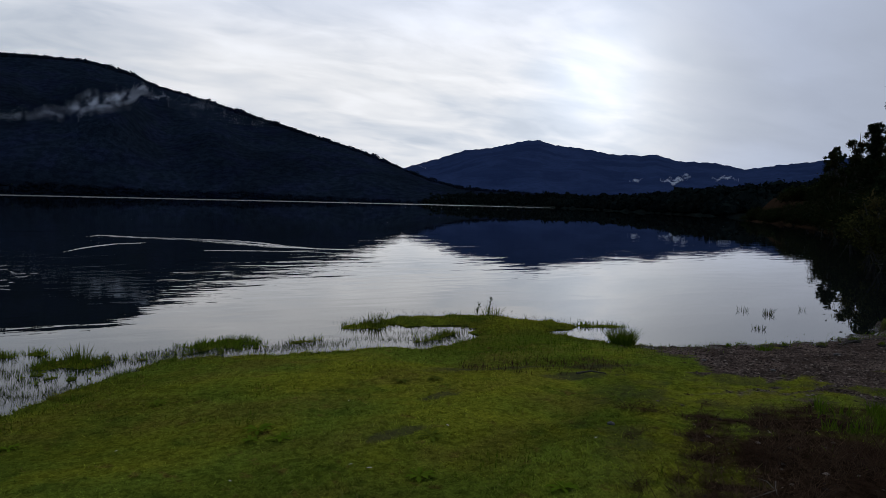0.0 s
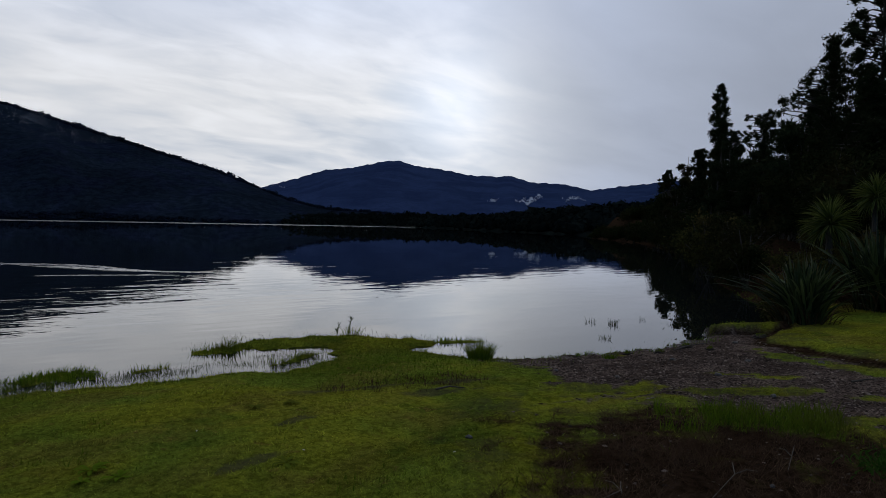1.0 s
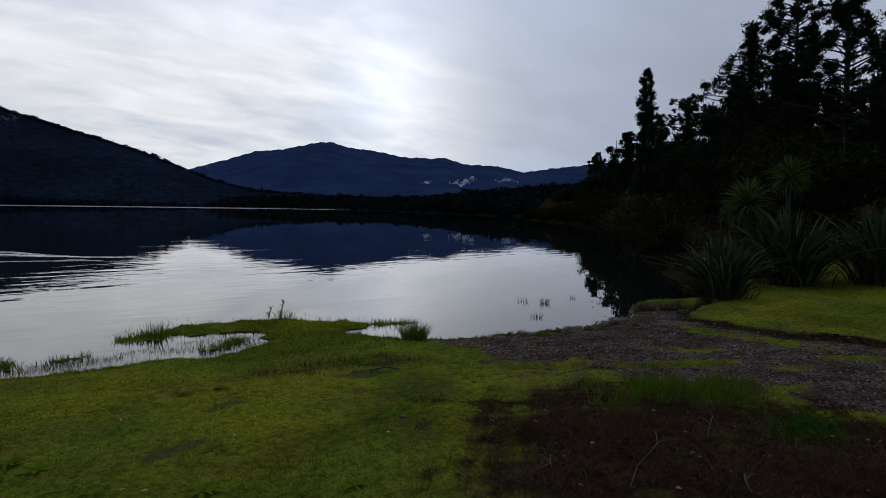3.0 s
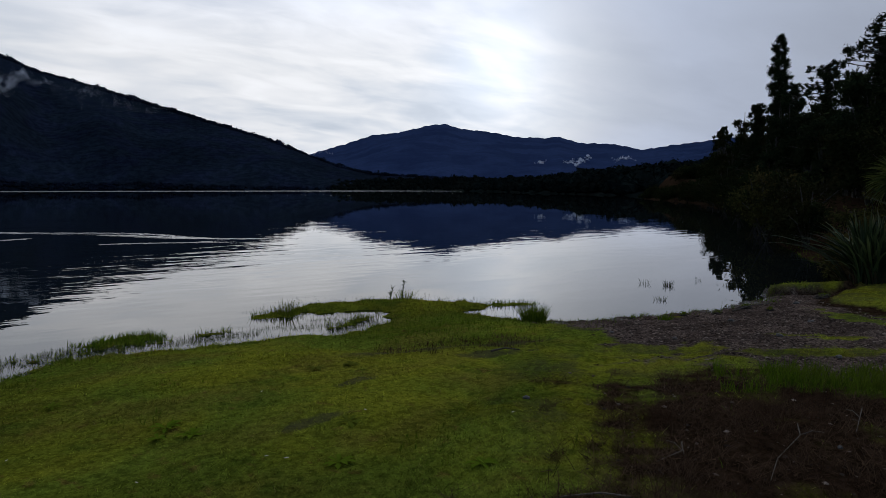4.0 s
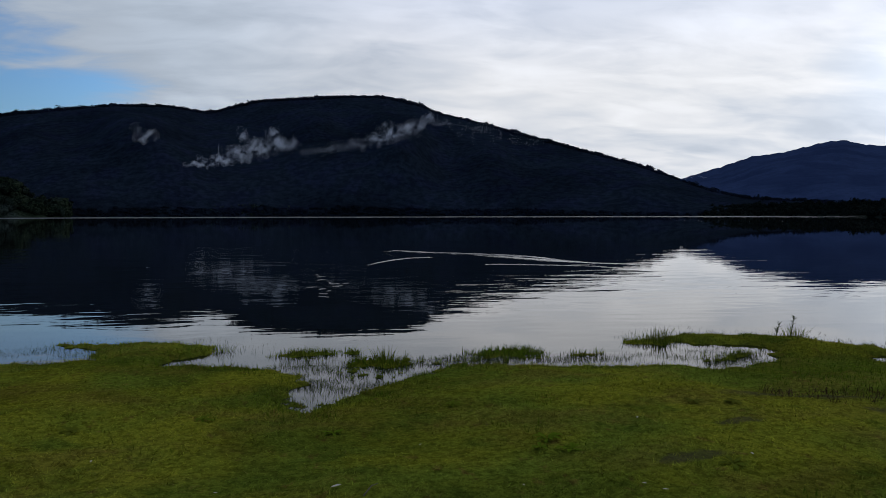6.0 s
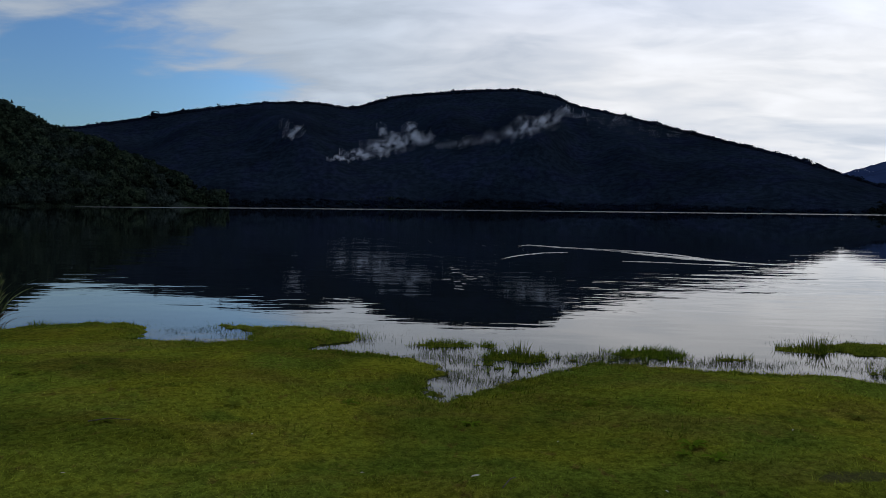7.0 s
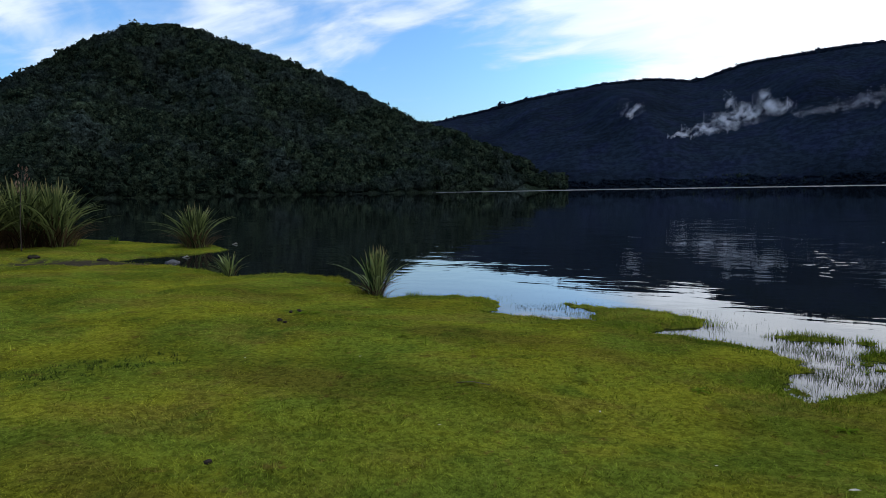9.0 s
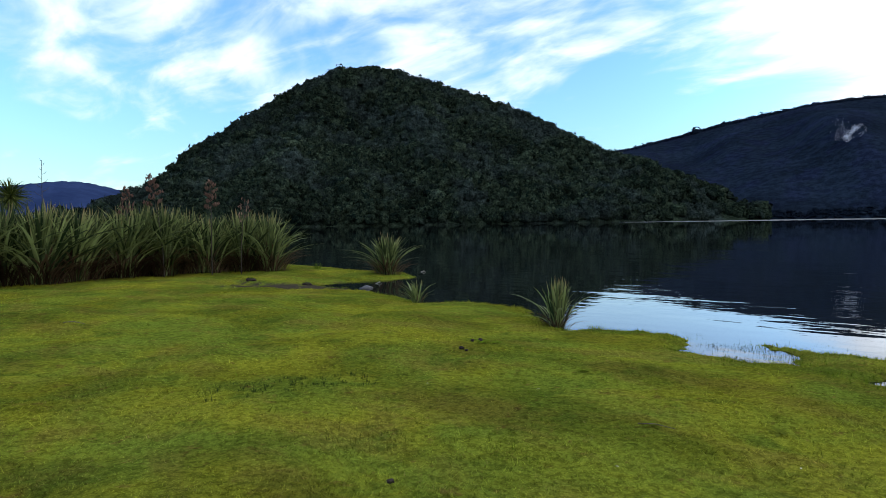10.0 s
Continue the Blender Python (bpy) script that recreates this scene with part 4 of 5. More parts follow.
# ------------------------------------------------------------------ flax
def flax_leaf(height, lean, width, seed):
    """One sword leaf, folded along its middle and bending over at the tip."""
    rows_, v, f = 7, [], []
    for j in range(rows_):
        u = j / (rows_ - 1)
        out = lean * height * (0.45 * u + 0.75 * u ** 2.6)
        up_ = height * (u - 0.30 * lean * u ** 3)
        half = 0.5 * width * (0.75 + 0.9 * u - 1.62 * u ** 3) * (1 if j < rows_ - 1 else 0.1)
        sway = 0.03 * height * math.sin(2.2 * u + seed)
        v += [(out - 0.75 * half, sway - 0.8 * half, up_ + 0.25 * half), (out, sway, up_), (out - 0.75 * half, sway + 0.8 * half, up_ + 0.25 * half)]
    for j in range(rows_ - 1):
        for k in range(2):
            b = 3 * j + k
            f.append((b, b + 1, b + 4, b + 3))
    return np.array(v), np.array(f)


LEANS = (0.03, 0.07, 0.12, 0.18, 0.25, 0.34, 0.46, 0.62, 0.82, 1.05)
FLAX_SHAPES = [flax_leaf(1.0, ln, 0.060, s) for s, ln in enumerate(LEANS)]
FLAX_LEAVES = [mesh_from("leaf", *sh, M_FLAX, True) for sh in FLAX_SHAPES]
SHADED_LEAVES = [mesh_from("leaf", *sh, M_FLAX_SHADED, True) for sh in FLAX_SHAPES]
CABBAGE_LEAVES = [mesh_from("leaf", *flax_leaf(1.0, ln, 0.045, s), M_CABBAGE, True) for s, ln in enumerate((0.16, 0.28, 0.42))]
DRY_SHAPES = [flax_leaf(1.0, ln, 0.05, s) for s, ln in enumerate((0.5, 0.9, 1.25))]
DRY_LEAVES = [mesh_from("leaf", *sh, M_FLAX_DEAD, True) for sh in DRY_SHAPES]


def stalk(ob, x, y, height, lean, full=1.0):
    """A dark flower stalk: side branches up its top, hung with pods where it is full."""
    path = [Vector((x + 0.4 * lean * u * u * height, y + lean * u * u * height, height * u)) for u in np.linspace(0, 1, 7)]
    stem = part("flower_stalk", mesh_from("flower_stalk", *tube(path, np.linspace(0.020, 0.007, 7), 5), M_BARK, True), ob, "dark brown flax flower stalk")
    pods = []
    for k in range(9):
        u = 0.70 + 0.29 * k / 8
        b = Vector((x + 0.4 * lean * u * u * height, y + lean * u * u * height, height * u))
        reach = (0.30 if full else 0.22) * (1.15 - 0.75 * k / 8) * rng.uniform(0.7, 1.1)
        d = Vector((rng.normal(0, 0.35), 1 if k % 2 else -1, rng.uniform(0.35, 0.7))).normalized() * reach
        part("side_branch", mesh_from("side_branch", *tube([b, b + d * 0.6, b + d + Vector((0, 0, 0.05))], [0.008, 0.006, 0.004], 4), M_BARK, True), stem)
        for j in range(int(7 * full)):
            q = b + d * rng.uniform(0.35, 1.05) + Vector(rng.normal(0, 0.035, 3))
            pods.append(tube([q, q + Vector((rng.normal(0, 0.02), rng.normal(0, 0.03), 0.05)), q + Vector((0, rng.normal(0, 0.03), 0.12))], [0.010, 0.030, 0.008], 4))
    if pods:
        part("flower_head", mesh_from("flower_head", *joined(pods), M_PODS, True), stem, "cream and reddish brown cluster of seed pods")


def flax(x, y, height, leaves, spread, label, dry=8, z=None, stalks=(), group="flax bushes", droop=1.25, kind_of=None, mass=0):
    kind_of = kind_of or FLAX_LEAVES
    z = z_at(x, y) if z is None else z
    ob = thing("flax_bush", (x, y, z - 0.03), label, "flax", group)
    for k in range(leaves):
        a, q = rng.uniform(0, 360), rng.uniform(0, 1)
        i = min(int(q ** droop * len(LEANS)), 9)
        leaf = new("leaf", kind_of[i])
        leaf.parent = ob
        rr = spread * rng.uniform(0.05, 1.0) * (0.4 + 0.6 * q)
        s = height * rng.uniform(0.58, 1.08) * (1.0 - 0.10 * q)
        leaf.matrix_basis = pose(math.cos(radians(a)) * rr, math.sin(radians(a)) * rr, 0, rng.normal(0, 4), rng.normal(0, 4), a + rng.normal(0, 25)) @ Matrix.Diagonal((s, s * rng.uniform(0.8, 1.2) * 1.05 / height ** 0.35, s, 1))
    for k in range(dry):
        a = rng.uniform(0, 360)
        leaf = new("dry_leaf", DRY_LEAVES[k % 3])
        leaf.parent = ob
        s = height * rng.uniform(0.3, 0.6)
        leaf.matrix_basis = pose(math.cos(radians(a)) * spread * 0.6, math.sin(radians(a)) * spread * 0.6, 0.02, 0, 0, a + rng.normal(0, 30)) @ Matrix.Diagonal((s, s * 1.3, s, 1))
        leaf["label"] = "dry brown flax leaf"
    if mass:
        # the inner leaves, too crowded to tell apart, and the skirt of dead ones round the foot
        for name, shapes, mat, count, lo, hi, wide in (("inner_leaves", FLAX_SHAPES[:6], kind_of[0].materials[0], mass, 0.55, 1.0, 0.85), ("dry_skirt", DRY_SHAPES, M_FLAX_DEAD, 2 * mass, 0.12, 0.42, 1.5)):
            q, a = rng.uniform(0, 1, count), rng.uniform(0, 2 * np.pi, count)
            pos = np.stack([np.cos(a) * q, np.sin(a) * q, np.zeros(count)], 1) * spread * wide / height
            s = rng.uniform(lo, hi, count)
            inner = part(name, mesh_from(name, *strewn(shapes, pos, np.stack([s, s * 1.25 / height ** 0.35, s], 1), a + rng.normal(0, 0.5, count)), mat, True), ob, "dead brown leaves round the foot" if name == "dry_skirt" else "")
            inner.matrix_basis = Matrix.Diagonal((height, height, height, 1))
    for spot_ in stalks:
        stalk(ob, *spot_)
    return ob


flax(-8.3, 10.25, 0.98, 120, 0.17, "flax bush growing at the water's edge of the lawn", 12, 0.0, droop=3.4, mass=40)
flax(-13.3, 11.05, 0.66, 64, 0.18, "small drooping flax bush beside the channel", 12, droop=0.75)
flax(-20.9, 16.0, 1.6, 210, 0.36, "rounded flax bush on a grassy spit", 40, droop=1.7, mass=90)
row = [(-25.2, 4.2), (-24.6, 5.2), (-24.9, 6.2), (-25.6, 6.9), (-25.6, 7.9), (-26.2, 8.7), (-25.6, 9.4), (-26.0, 10.3), (-25.3, 10.9), (-26.0, 11.7), (-25.3, 12.3),
       (-25.9, 12.9), (-24.9, 13.2), (-24.6, 3.0), (-25.2, 1.8)]
STALKS = [(1, *at(-77.9, 26.6), 4.0, 0.01, 0), (5, *at(-72.5, 26.6), 3.05, 0.02, 0.8), (6, *at(-69.9, 26.4), 3.5, -0.10, 1.5), (8, *at(-66.4, 26.4), 3.3, 0.01, 1.3), (10, *at(-64.2, 26.4), 2.7, 0.06, 0.4)]
for k, (fx, fy) in enumerate(row):
    st = [(sx - fx, sy - fy, sh, sl, full) for j, sx, sy, sh, sl, full in STALKS if j == k]
    flax(fx, fy, (3.0 - 0.058 * (fy - 3)) * rng.uniform(0.90, 1.06), 170, 0.52, "tall clump of flax in a dense row along the lawn", 44, None, st, "flax row", 1.15, mass=120)
flax(14.2, 5.75, 1.40, 150, 0.42, "dark flax bush at the edge of the eastern lawn", 12, droop=0.62, kind_of=SHADED_LEAVES, mass=60)
flax(17.6, 5.5, 2.0, 120, 0.6, "large dark flax clump before the bush", 12, droop=0.55, kind_of=SHADED_LEAVES, mass=60)
flax(18.6, 3.9, 2.0, 120, 0.6, "large flax clump with drooping leaves", 12, droop=0.5, kind_of=SHADED_LEAVES, mass=60)
flax(16.6, 6.5, 1.5, 60, 0.3, "flax bush under the trees by the water", 8, droop=0.7, kind_of=SHADED_LEAVES)
flax(19.8, 2.2, 1.9, 70, 0.4, "large flax clump behind the lawn", 14, droop=0.6, kind_of=SHADED_LEAVES)


def cabbage_tree(x, y, height, label):
    """A short trunk under a round head of narrow leaves."""
    z = z_at(x, y)
    ob = thing("cabbage_tree", (x, y, z - 0.05), label, "tree")
    part("trunk", mesh_from("trunk", *tube([(0, 0, 0), (0.03, 0, height * 0.5), (0, 0.02, height)], [0.13, 0.10, 0.09], 9), M_BARK, True), ob)
    for k in range(330):
        leaf = new("leaf", CABBAGE_LEAVES[k % 3])
        leaf.parent = ob
        leaf.matrix_basis = pose(0, 0, height, 0, 0, rng.uniform(0, 360)) @ pose(0, 0, 0, 0, rng.uniform(-10, 125), 0) @ Matrix.Diagonal((1, 0.8, rng.uniform(0.65, 0.95), 1))


cabbage_tree(*at(69.45, 21.0), 2.0, "young cabbage tree with a round spiky head")
cabbage_tree(*at(-79.8, 33.0), 3.0, "cabbage tree showing over the flax")
cabbage_tree(*at(72.2, 26.0), 2.6, "cabbage tree with a spiky head among shrubs")


# ------------------------------------------------------------------ grass, sedge, heath and gravel
def scatter(count, lo, hi, az0=-88, az1=88, power=1.0):
    a = np.radians(rng.uniform(az0, az1, count))
    r = lo * (hi / lo) ** rng.uniform(0, 1, count)
    return np.sin(a) * r, np.cos(a) * r, r


def stuff(name, arrays, mat, label, category):
    return tagged(new(name, mesh_from(name, *arrays, mat)), label, category, kind="stuff")


x, y, r = scatter(520000, 3.2, 32)
turf, gravel, heath, green, d = covers(x, y)
keep = rng.uniform(0, 1, len(x)) < turf * (1 - gravel) * (1 - heath)
x, y, r, d = x[keep], y[keep], r[keep], d[keep]
z = ground_height(x, y)
wet = ease(-d, -0.7, 0.1)
h = (0.010 + 0.020 * rng.uniform(0, 1, len(x)) ** 2) * (1 + 0.5 * wave(x, y, 0.8, 14)) * (1 + 0.7 * ease(wave(x, y, 0.10, 25), 0.2, 0.9)) + wet * 0.05 * rng.uniform(0, 1, len(x))
root = np.stack([x, y, z - 0.004], 1)
stuff("grass", blades(root, h, 0.0045 + 0.0006 * r, rng.normal(0, 0.9, (len(x), 2)), joints=1), M_GRASS, "short mossy lawn grass by the lake", "grass")

# longer tufts on the point, the islets and in the green strip of the heath
x, y, r = scatter(480000, 3.4, 26, -66, 80)
turf, gravel, heath, green, d = covers(x, y)
isl = ease(ovals(ISLETS, x, y), -0.25, 0.1)
rim = ease(d, -0.50, -0.05) * ease(-d, -0.60, -0.05)
clump = ease(wave(x, y, 0.35, 15) + 0.5 * wave(x, y, 0.12, 16), 0.35, 0.9)
point = ease(x, 3.5, 5.5) * ease(-x, -8.2, -7.2) * ease(y, 6.0, 7.2)
want = 1.7 * np.maximum.reduce([isl, 0.8 * rim * (0.25 + 0.75 * clump), green * 0.7, point * 0.20 * ease(d, 0, .3), 0.10 * ease(wave(x, y, 0.55, 43) + 0.7 * wave(x, y, 0.17, 44), 0.55, 1.1) * ease(wave(x, y, 0.05, 45), -0.2, 0.6) * turf * (1 - gravel)])
keep = rng.uniform(0, 1, len(x)) < want
x, y, r, isl, green = x[keep], y[keep], r[keep], isl[keep], green[keep]
h = rng.uniform(0.025, 0.085, len(x)) * (1 + green) + 0.05 * isl * rng.uniform(0, 1, len(x)) + 0.05 * isl * ease(r, 8.6, 9.6) * rng.uniform(0, 1, len(x)) + 0.07 * green * rng.uniform(0, 1, len(x))
root = np.stack([x, y, np.maximum(ground_height(x, y), -0.04) - 0.01], 1)
stuff("tall_grass", blades(root, h, 0.005 + 0.0004 * r, rng.normal(0, 0.30, (len(x), 2))), M_TALL, "longer green grass tufts on islets and shore", "grass")

# sedge stems standing in the shallow inlets
x, y, r = scatter(520000, 6.5, 13.5, -40, 45)
d = shore_distance(x, y)
bank = inside(LAND, x, y)
shallow = ease(d, -1.0, -0.35) * ease(-d, -0.10, 0.05)
inlet = np.maximum.reduce([ease(1 - np.hypot((x + 0.2) / 1.5, (y - 8.7) / 1.3), 0, 0.4), ease(1 - np.hypot((x - 4.6) / 1.1, (y - 8.9) / 1.0), 0, 0.4), ease(1 - np.hypot((x - 2.2) / 2.2, (y - 9.3) / 0.6), 0, 0.4),
                           ease(1 - np.hypot((x + 4.4) / 1.4, (y - 10.2) / 0.9), 0, 0.4), 0.12 * np.ones_like(x)])
keep = rng.uniform(0, 1, len(x)) < 0.95 * shallow * inlet * ease(wave(x, y, 0.3, 17), -0.7, 0.5)
x, y, r = x[keep], y[keep], r[keep]
root = np.stack([x, y, np.full(len(x), -0.03)], 1)
stuff("sedge", blades(root, 0.030 + (0.070 - 0.02 * ease(-x, 2, 3.5)) * rng.uniform(0, 1, len(x)) ** 2, 0.0052 - 0.0014 * ease(-x, 2, 3.5), rng.normal(0, 0.22, (len(x), 2))), M_SEDGE, "dark sedge stems standing in shallow water", "sedge")

# dead brown heath beside the gravel
x, y, r = scatter(120000, 2.6, 7.5, 25, 88)
turf, gravel, heath, green, d = covers(x, y)
keep = rng.uniform(0, 1, len(x)) < heath * (0.35 + 0.65 * ease(wave(0.5 * x + 0.86 * y, 0.5 * y - 0.86 * x, 0.23, 18), -0.6, 0.6))
x, y, r = x[keep], y[keep], r[keep]
root = np.stack([x, y, ground_height(x, y) - 0.01], 1)
stuff("heath", blades(root, rng.uniform(0.02, 0.15, len(x)) * (0.55 + 0.45 * ease(wave(x, y, 0.35, 33), -0.5, 0.6)), rng.uniform(0.0025, 0.005, len(x)), rng.normal(0, 1.1, (len(x), 2)), 0.3), M_HEATH, "dry dark brown heath and rush litter", "heath")

# gravel of the beach
x, y, r = scatter(60000, 3.2, 15, 20, 88)
turf, gravel, heath, green, d = covers(x, y)
keep = rng.uniform(0, 1, len(x)) < np.maximum(gravel, 0.04 * heath) * ease(d, -0.3, 0.05)
x, y = x[keep], y[keep]
s = 0.005 + 0.014 * rng.uniform(0, 1, len(x)) ** 3
octa = []
for k in range(4):
    q = np.array([(1, 0, 0), (-1, 0, 0), (0, 1, 0), (0, -1, 0), (0, 0, 1), (0, 0, -1)], float) * (1 + 0.25 * rng.normal(size=(6, 3)))
    octa.append((q, np.array([(0, 2, 4), (2, 1, 4), (1, 3, 4), (3, 0, 4), (2, 0, 5), (1, 2, 5), (3, 1, 5), (0, 3, 5)])))
pos = np.stack([x, y, ground_height(x, y) + 0.2 * s], 1)
stuff("gravel", strewn(octa, pos, np.stack([s * 1.3, s, s * 0.6], 1)), M_PEBBLE, "grey-brown beach gravel and grit", "gravel")


# ------------------------------------------------------------------ tufts and reeds
def tuft(name, x, y, height, count, spread, mat, label, category, z=None, lean=0.35, width=0.008):
    z = z_at(x, y) if z is None else z
    a, q = rng.uniform(0, 2 * np.pi, count), rng.uniform(0, 1, count) ** 0.6
    off = np.stack([np.cos(a), np.sin(a)], 1) * q[:, None]
    root = np.concatenate([off * spread, np.zeros((count, 1))], 1)
    ob = new(name, mesh_from(name, *blades(root, height * rng.uniform(0.55, 1.05, count), np.full(count, width), off * lean + rng.normal(0, 0.12, (count, 2)), 0.6, 3), mat))
    ob.matrix_basis = pose(x, y, z - 0.01)
    return tagged(ob, label, category)


tuft("grass_tuft", 6.98, 7.32, 0.33, 520, 0.17, M_TALL, "bushy grass tuft where the turf meets the beach", "grass tuft", lean=0.5)
tuft("grass_tuft", 8.35, 6.05, 0.12, 90, 0.10, M_TALL, "small green tuft on the gravel", "grass tuft", lean=0.5)
for rx, ry, hh, nn_ in [(11.8, 9.04, 0.20, 18), (11.89, 8.55, 0.22, 60), (13.07, 8.63, 0.18, 12), (10.22, 7.5, 0.16, 34), (11.6, 8.9, 0.17, 8)]:
    tuft("reed_clump", rx, ry, hh, nn_, 0.10, M_SEDGE, "sparse reed clump standing in still water", "reeds", z=-0.04)
for rx, ry, hh in [(-7.55, 10.45, 0.16), (-2.2, 10.2, 0.2), (0.1, 9.2, 0.26), (4.35, 10.15, 0.3), (6.55, 10.1, 0.28), (-25.2, 15.6, 0.4), (-19.2, 14.0, 0.3)]:
    tuft("grass_tuft", rx, ry, hh, 70, 0.16, M_TALL, "upright grass tuft on the lake edge", "grass tuft")


# ------------------------------------------------------------------ wake on the water
def ripple(points, width, height, label="low ripple spreading over calm water"):
    p = np.array(points, float)
    t = np.linspace(0, len(p) - 1, 12 * (len(p) - 1) + 1)
    x, y = np.interp(t, np.arange(len(p)), p[:, 0]), np.interp(t, np.arange(len(p)), p[:, 1])
    k = np.ones(5) / 5
    xs, ys = np.convolve(np.pad(x, 2, "edge"), k, "valid"), np.convolve(np.pad(y, 2, "edge"), k, "valid")
    tx, ty = np.gradient(xs), np.gradient(ys)
    ln = np.hypot(tx, ty)
    nx_, ny_ = -ty / ln, tx / ln
    fade = np.sin(np.linspace(0.12, math.pi - 0.12, len(xs))) ** 0.5 * (1 + 0.3 * np.sin(np.arange(len(xs)) * 1.3))
    prof = [(-1, 0.001), (-0.5, 0.55), (0, 1.0), (0.5, 0.55), (1, 0.001)]
    v = np.stack([np.stack([xs + nx_ * width * o, ys + ny_ * width * o, height * fade * hh + 0.001], 1) for o, hh in prof], 1).reshape(-1, 3)
    i = np.arange(len(xs) - 1)[:, None] * 5 + np.arange(4)[None]
    f = np.stack([i, i + 1, i + 6, i + 5], -1).reshape(-1, 4)
    tagged(new("ripple", mesh_from("ripple", v, f, M_WATER, True)), label, "ripple", "wake ripples", "structure")


ripple([(0.75, 36.6), (1.42, 38.2), (3.2, 35.9), (5.7, 34.0), (6.9, 32.8), (7.7, 31.2), (8.2, 28.9), (9.0, 27.2), (10.6, 26.2)], 0.07, 0.026)
for k in range(7):  # the trains that fan out behind the leading crest
    ripple([(5.0 + 0.35 * k, 33.2 - 0.75 * k), (6.3 + 0.25 * k, 32.0 - 0.62 * k), (7.3 + 0.2 * k, 30.2 - 0.42 * k), (8.1 + 0.25 * k, 28.4 - 0.30 * k), (9.8 + 0.3 * k, 26.3 - 0.15 * k)], 0.06, 0.009)
ripple([(4.5, 27.0), (5.3, 26.9), (6.1, 26.6), (7.25, 26.1), (9.0, 25.2)], 0.06, 0.013)
ripple([(0.85, 36.0), (1.0, 33.4), (1.2, 31.4)], 0.06, 0.022)
ripple([(-0.15, 27.0), (0.35, 28.6), (0.95, 30.0), (1.76, 31.3), (3.0, 32.0)], 0.06, 0.020)


# ------------------------------------------------------------------ small things
def stick(points, thick, label, forks=(), mat=M_DRIFT):
    """A thin dead branch lying on the ground, with its side twigs."""
    x0, y0 = points[0]
    ob = thing("stick", (x0, y0, z_at(x0, y0)), label, "stick")
    path = [(x - x0, y - y0, z_at(x, y) - z_at(x0, y0) + thick + lift_ * 0.02) for (x, y), lift_ in zip(points, (0.5, 1.5, 0.5, 1.0, 0.2))]
    part("branch", mesh_from("branch", *tube(path, np.linspace(thick, thick * 0.5, len(path)), 6), mat, True), ob)
    for i, dx, dy in forks:
        p = Vector(path[i])
        part("side_twig", mesh_from("side_twig", *tube([p, p + Vector((dx * 0.5, dy * 0.5, 0.03)), p + Vector((dx, dy, 0.02))], [thick * 0.7, thick * 0.5, thick * 0.3], 5), mat, True), ob)


stick([(4.88, 2.42), (4.62, 2.27), (4.2, 2.2), (3.82, 2.04)], 0.0045, "long thin bent dead branch on the dark heath", [(1, 0.12, -0.10)])
stick([(5.75, 2.35), (5.39, 2.22), (5.1, 2.12)], 0.0045, "pale dead twig lying on the heath", [(1, 0.05, 0.12)])
stick([(4.62, 1.66), (4.47, 1.60), (4.36, 1.52)], 0.008, "short forked dead twig on the heath", [(1, 0.10, -0.03)])
stick([(3.02, 2.40), (2.89, 2.50), (2.70, 2.62)], 0.007, "short dead twig at the edge of the turf")
stick([(3.95, 2.72), (3.81, 2.62), (3.55, 2.62)], 0.0045, "forked dead twig on bare soil", [(1, 0.02, 0.14), (1, -0.1, -0.08)])
stick([(-0.14, 4.38), (-0.09, 4.45), (-0.05, 4.54)], 0.0045, "short straight twig lying on the lawn")
stick([(4.85, 5.76), (5.02, 5.72), (5.2, 5.68)], 0.012, "dark driftwood stick in a muddy hollow", mat=M_BARK)
stick([(9.7, 5.82), (10.2, 5.85), (10.9, 5.9)], 0.012, "weathered driftwood stick along the waterline", mat=M_BARK)
stick([(8.95, 3.05), (9.1, 2.95), (9.3, 2.9)], 0.012, "short dark stick on the gravel", mat=M_BARK)
stick([(-14.3, 3.3), (-14.06, 3.41), (-13.7, 3.5)], 0.008, "thin dry stick lying on the lawn")
stick([(-3.45, 5.2), (-3.3, 5.24), (-3.15, 5.3)], 0.0045, "short dry twig on the lawn")


def stone(x, y, size, label, mat=M_STONE, flat=0.6, sink=0.25, category="stone"):
    v, f = ball(3, 0.35, x * 3.1 + y)
    v = v * np.array([size, size * 0.75, size * flat])
    ob = new(category.replace(" ", "_"), mesh_from("stone", v, f, mat, True))
    ob.matrix_basis = pose(x, y, z_at(x, y) + size * flat * (1 - 2 * sink), 0, 0, x * 77 % 360)
    return tagged(ob, label, category)


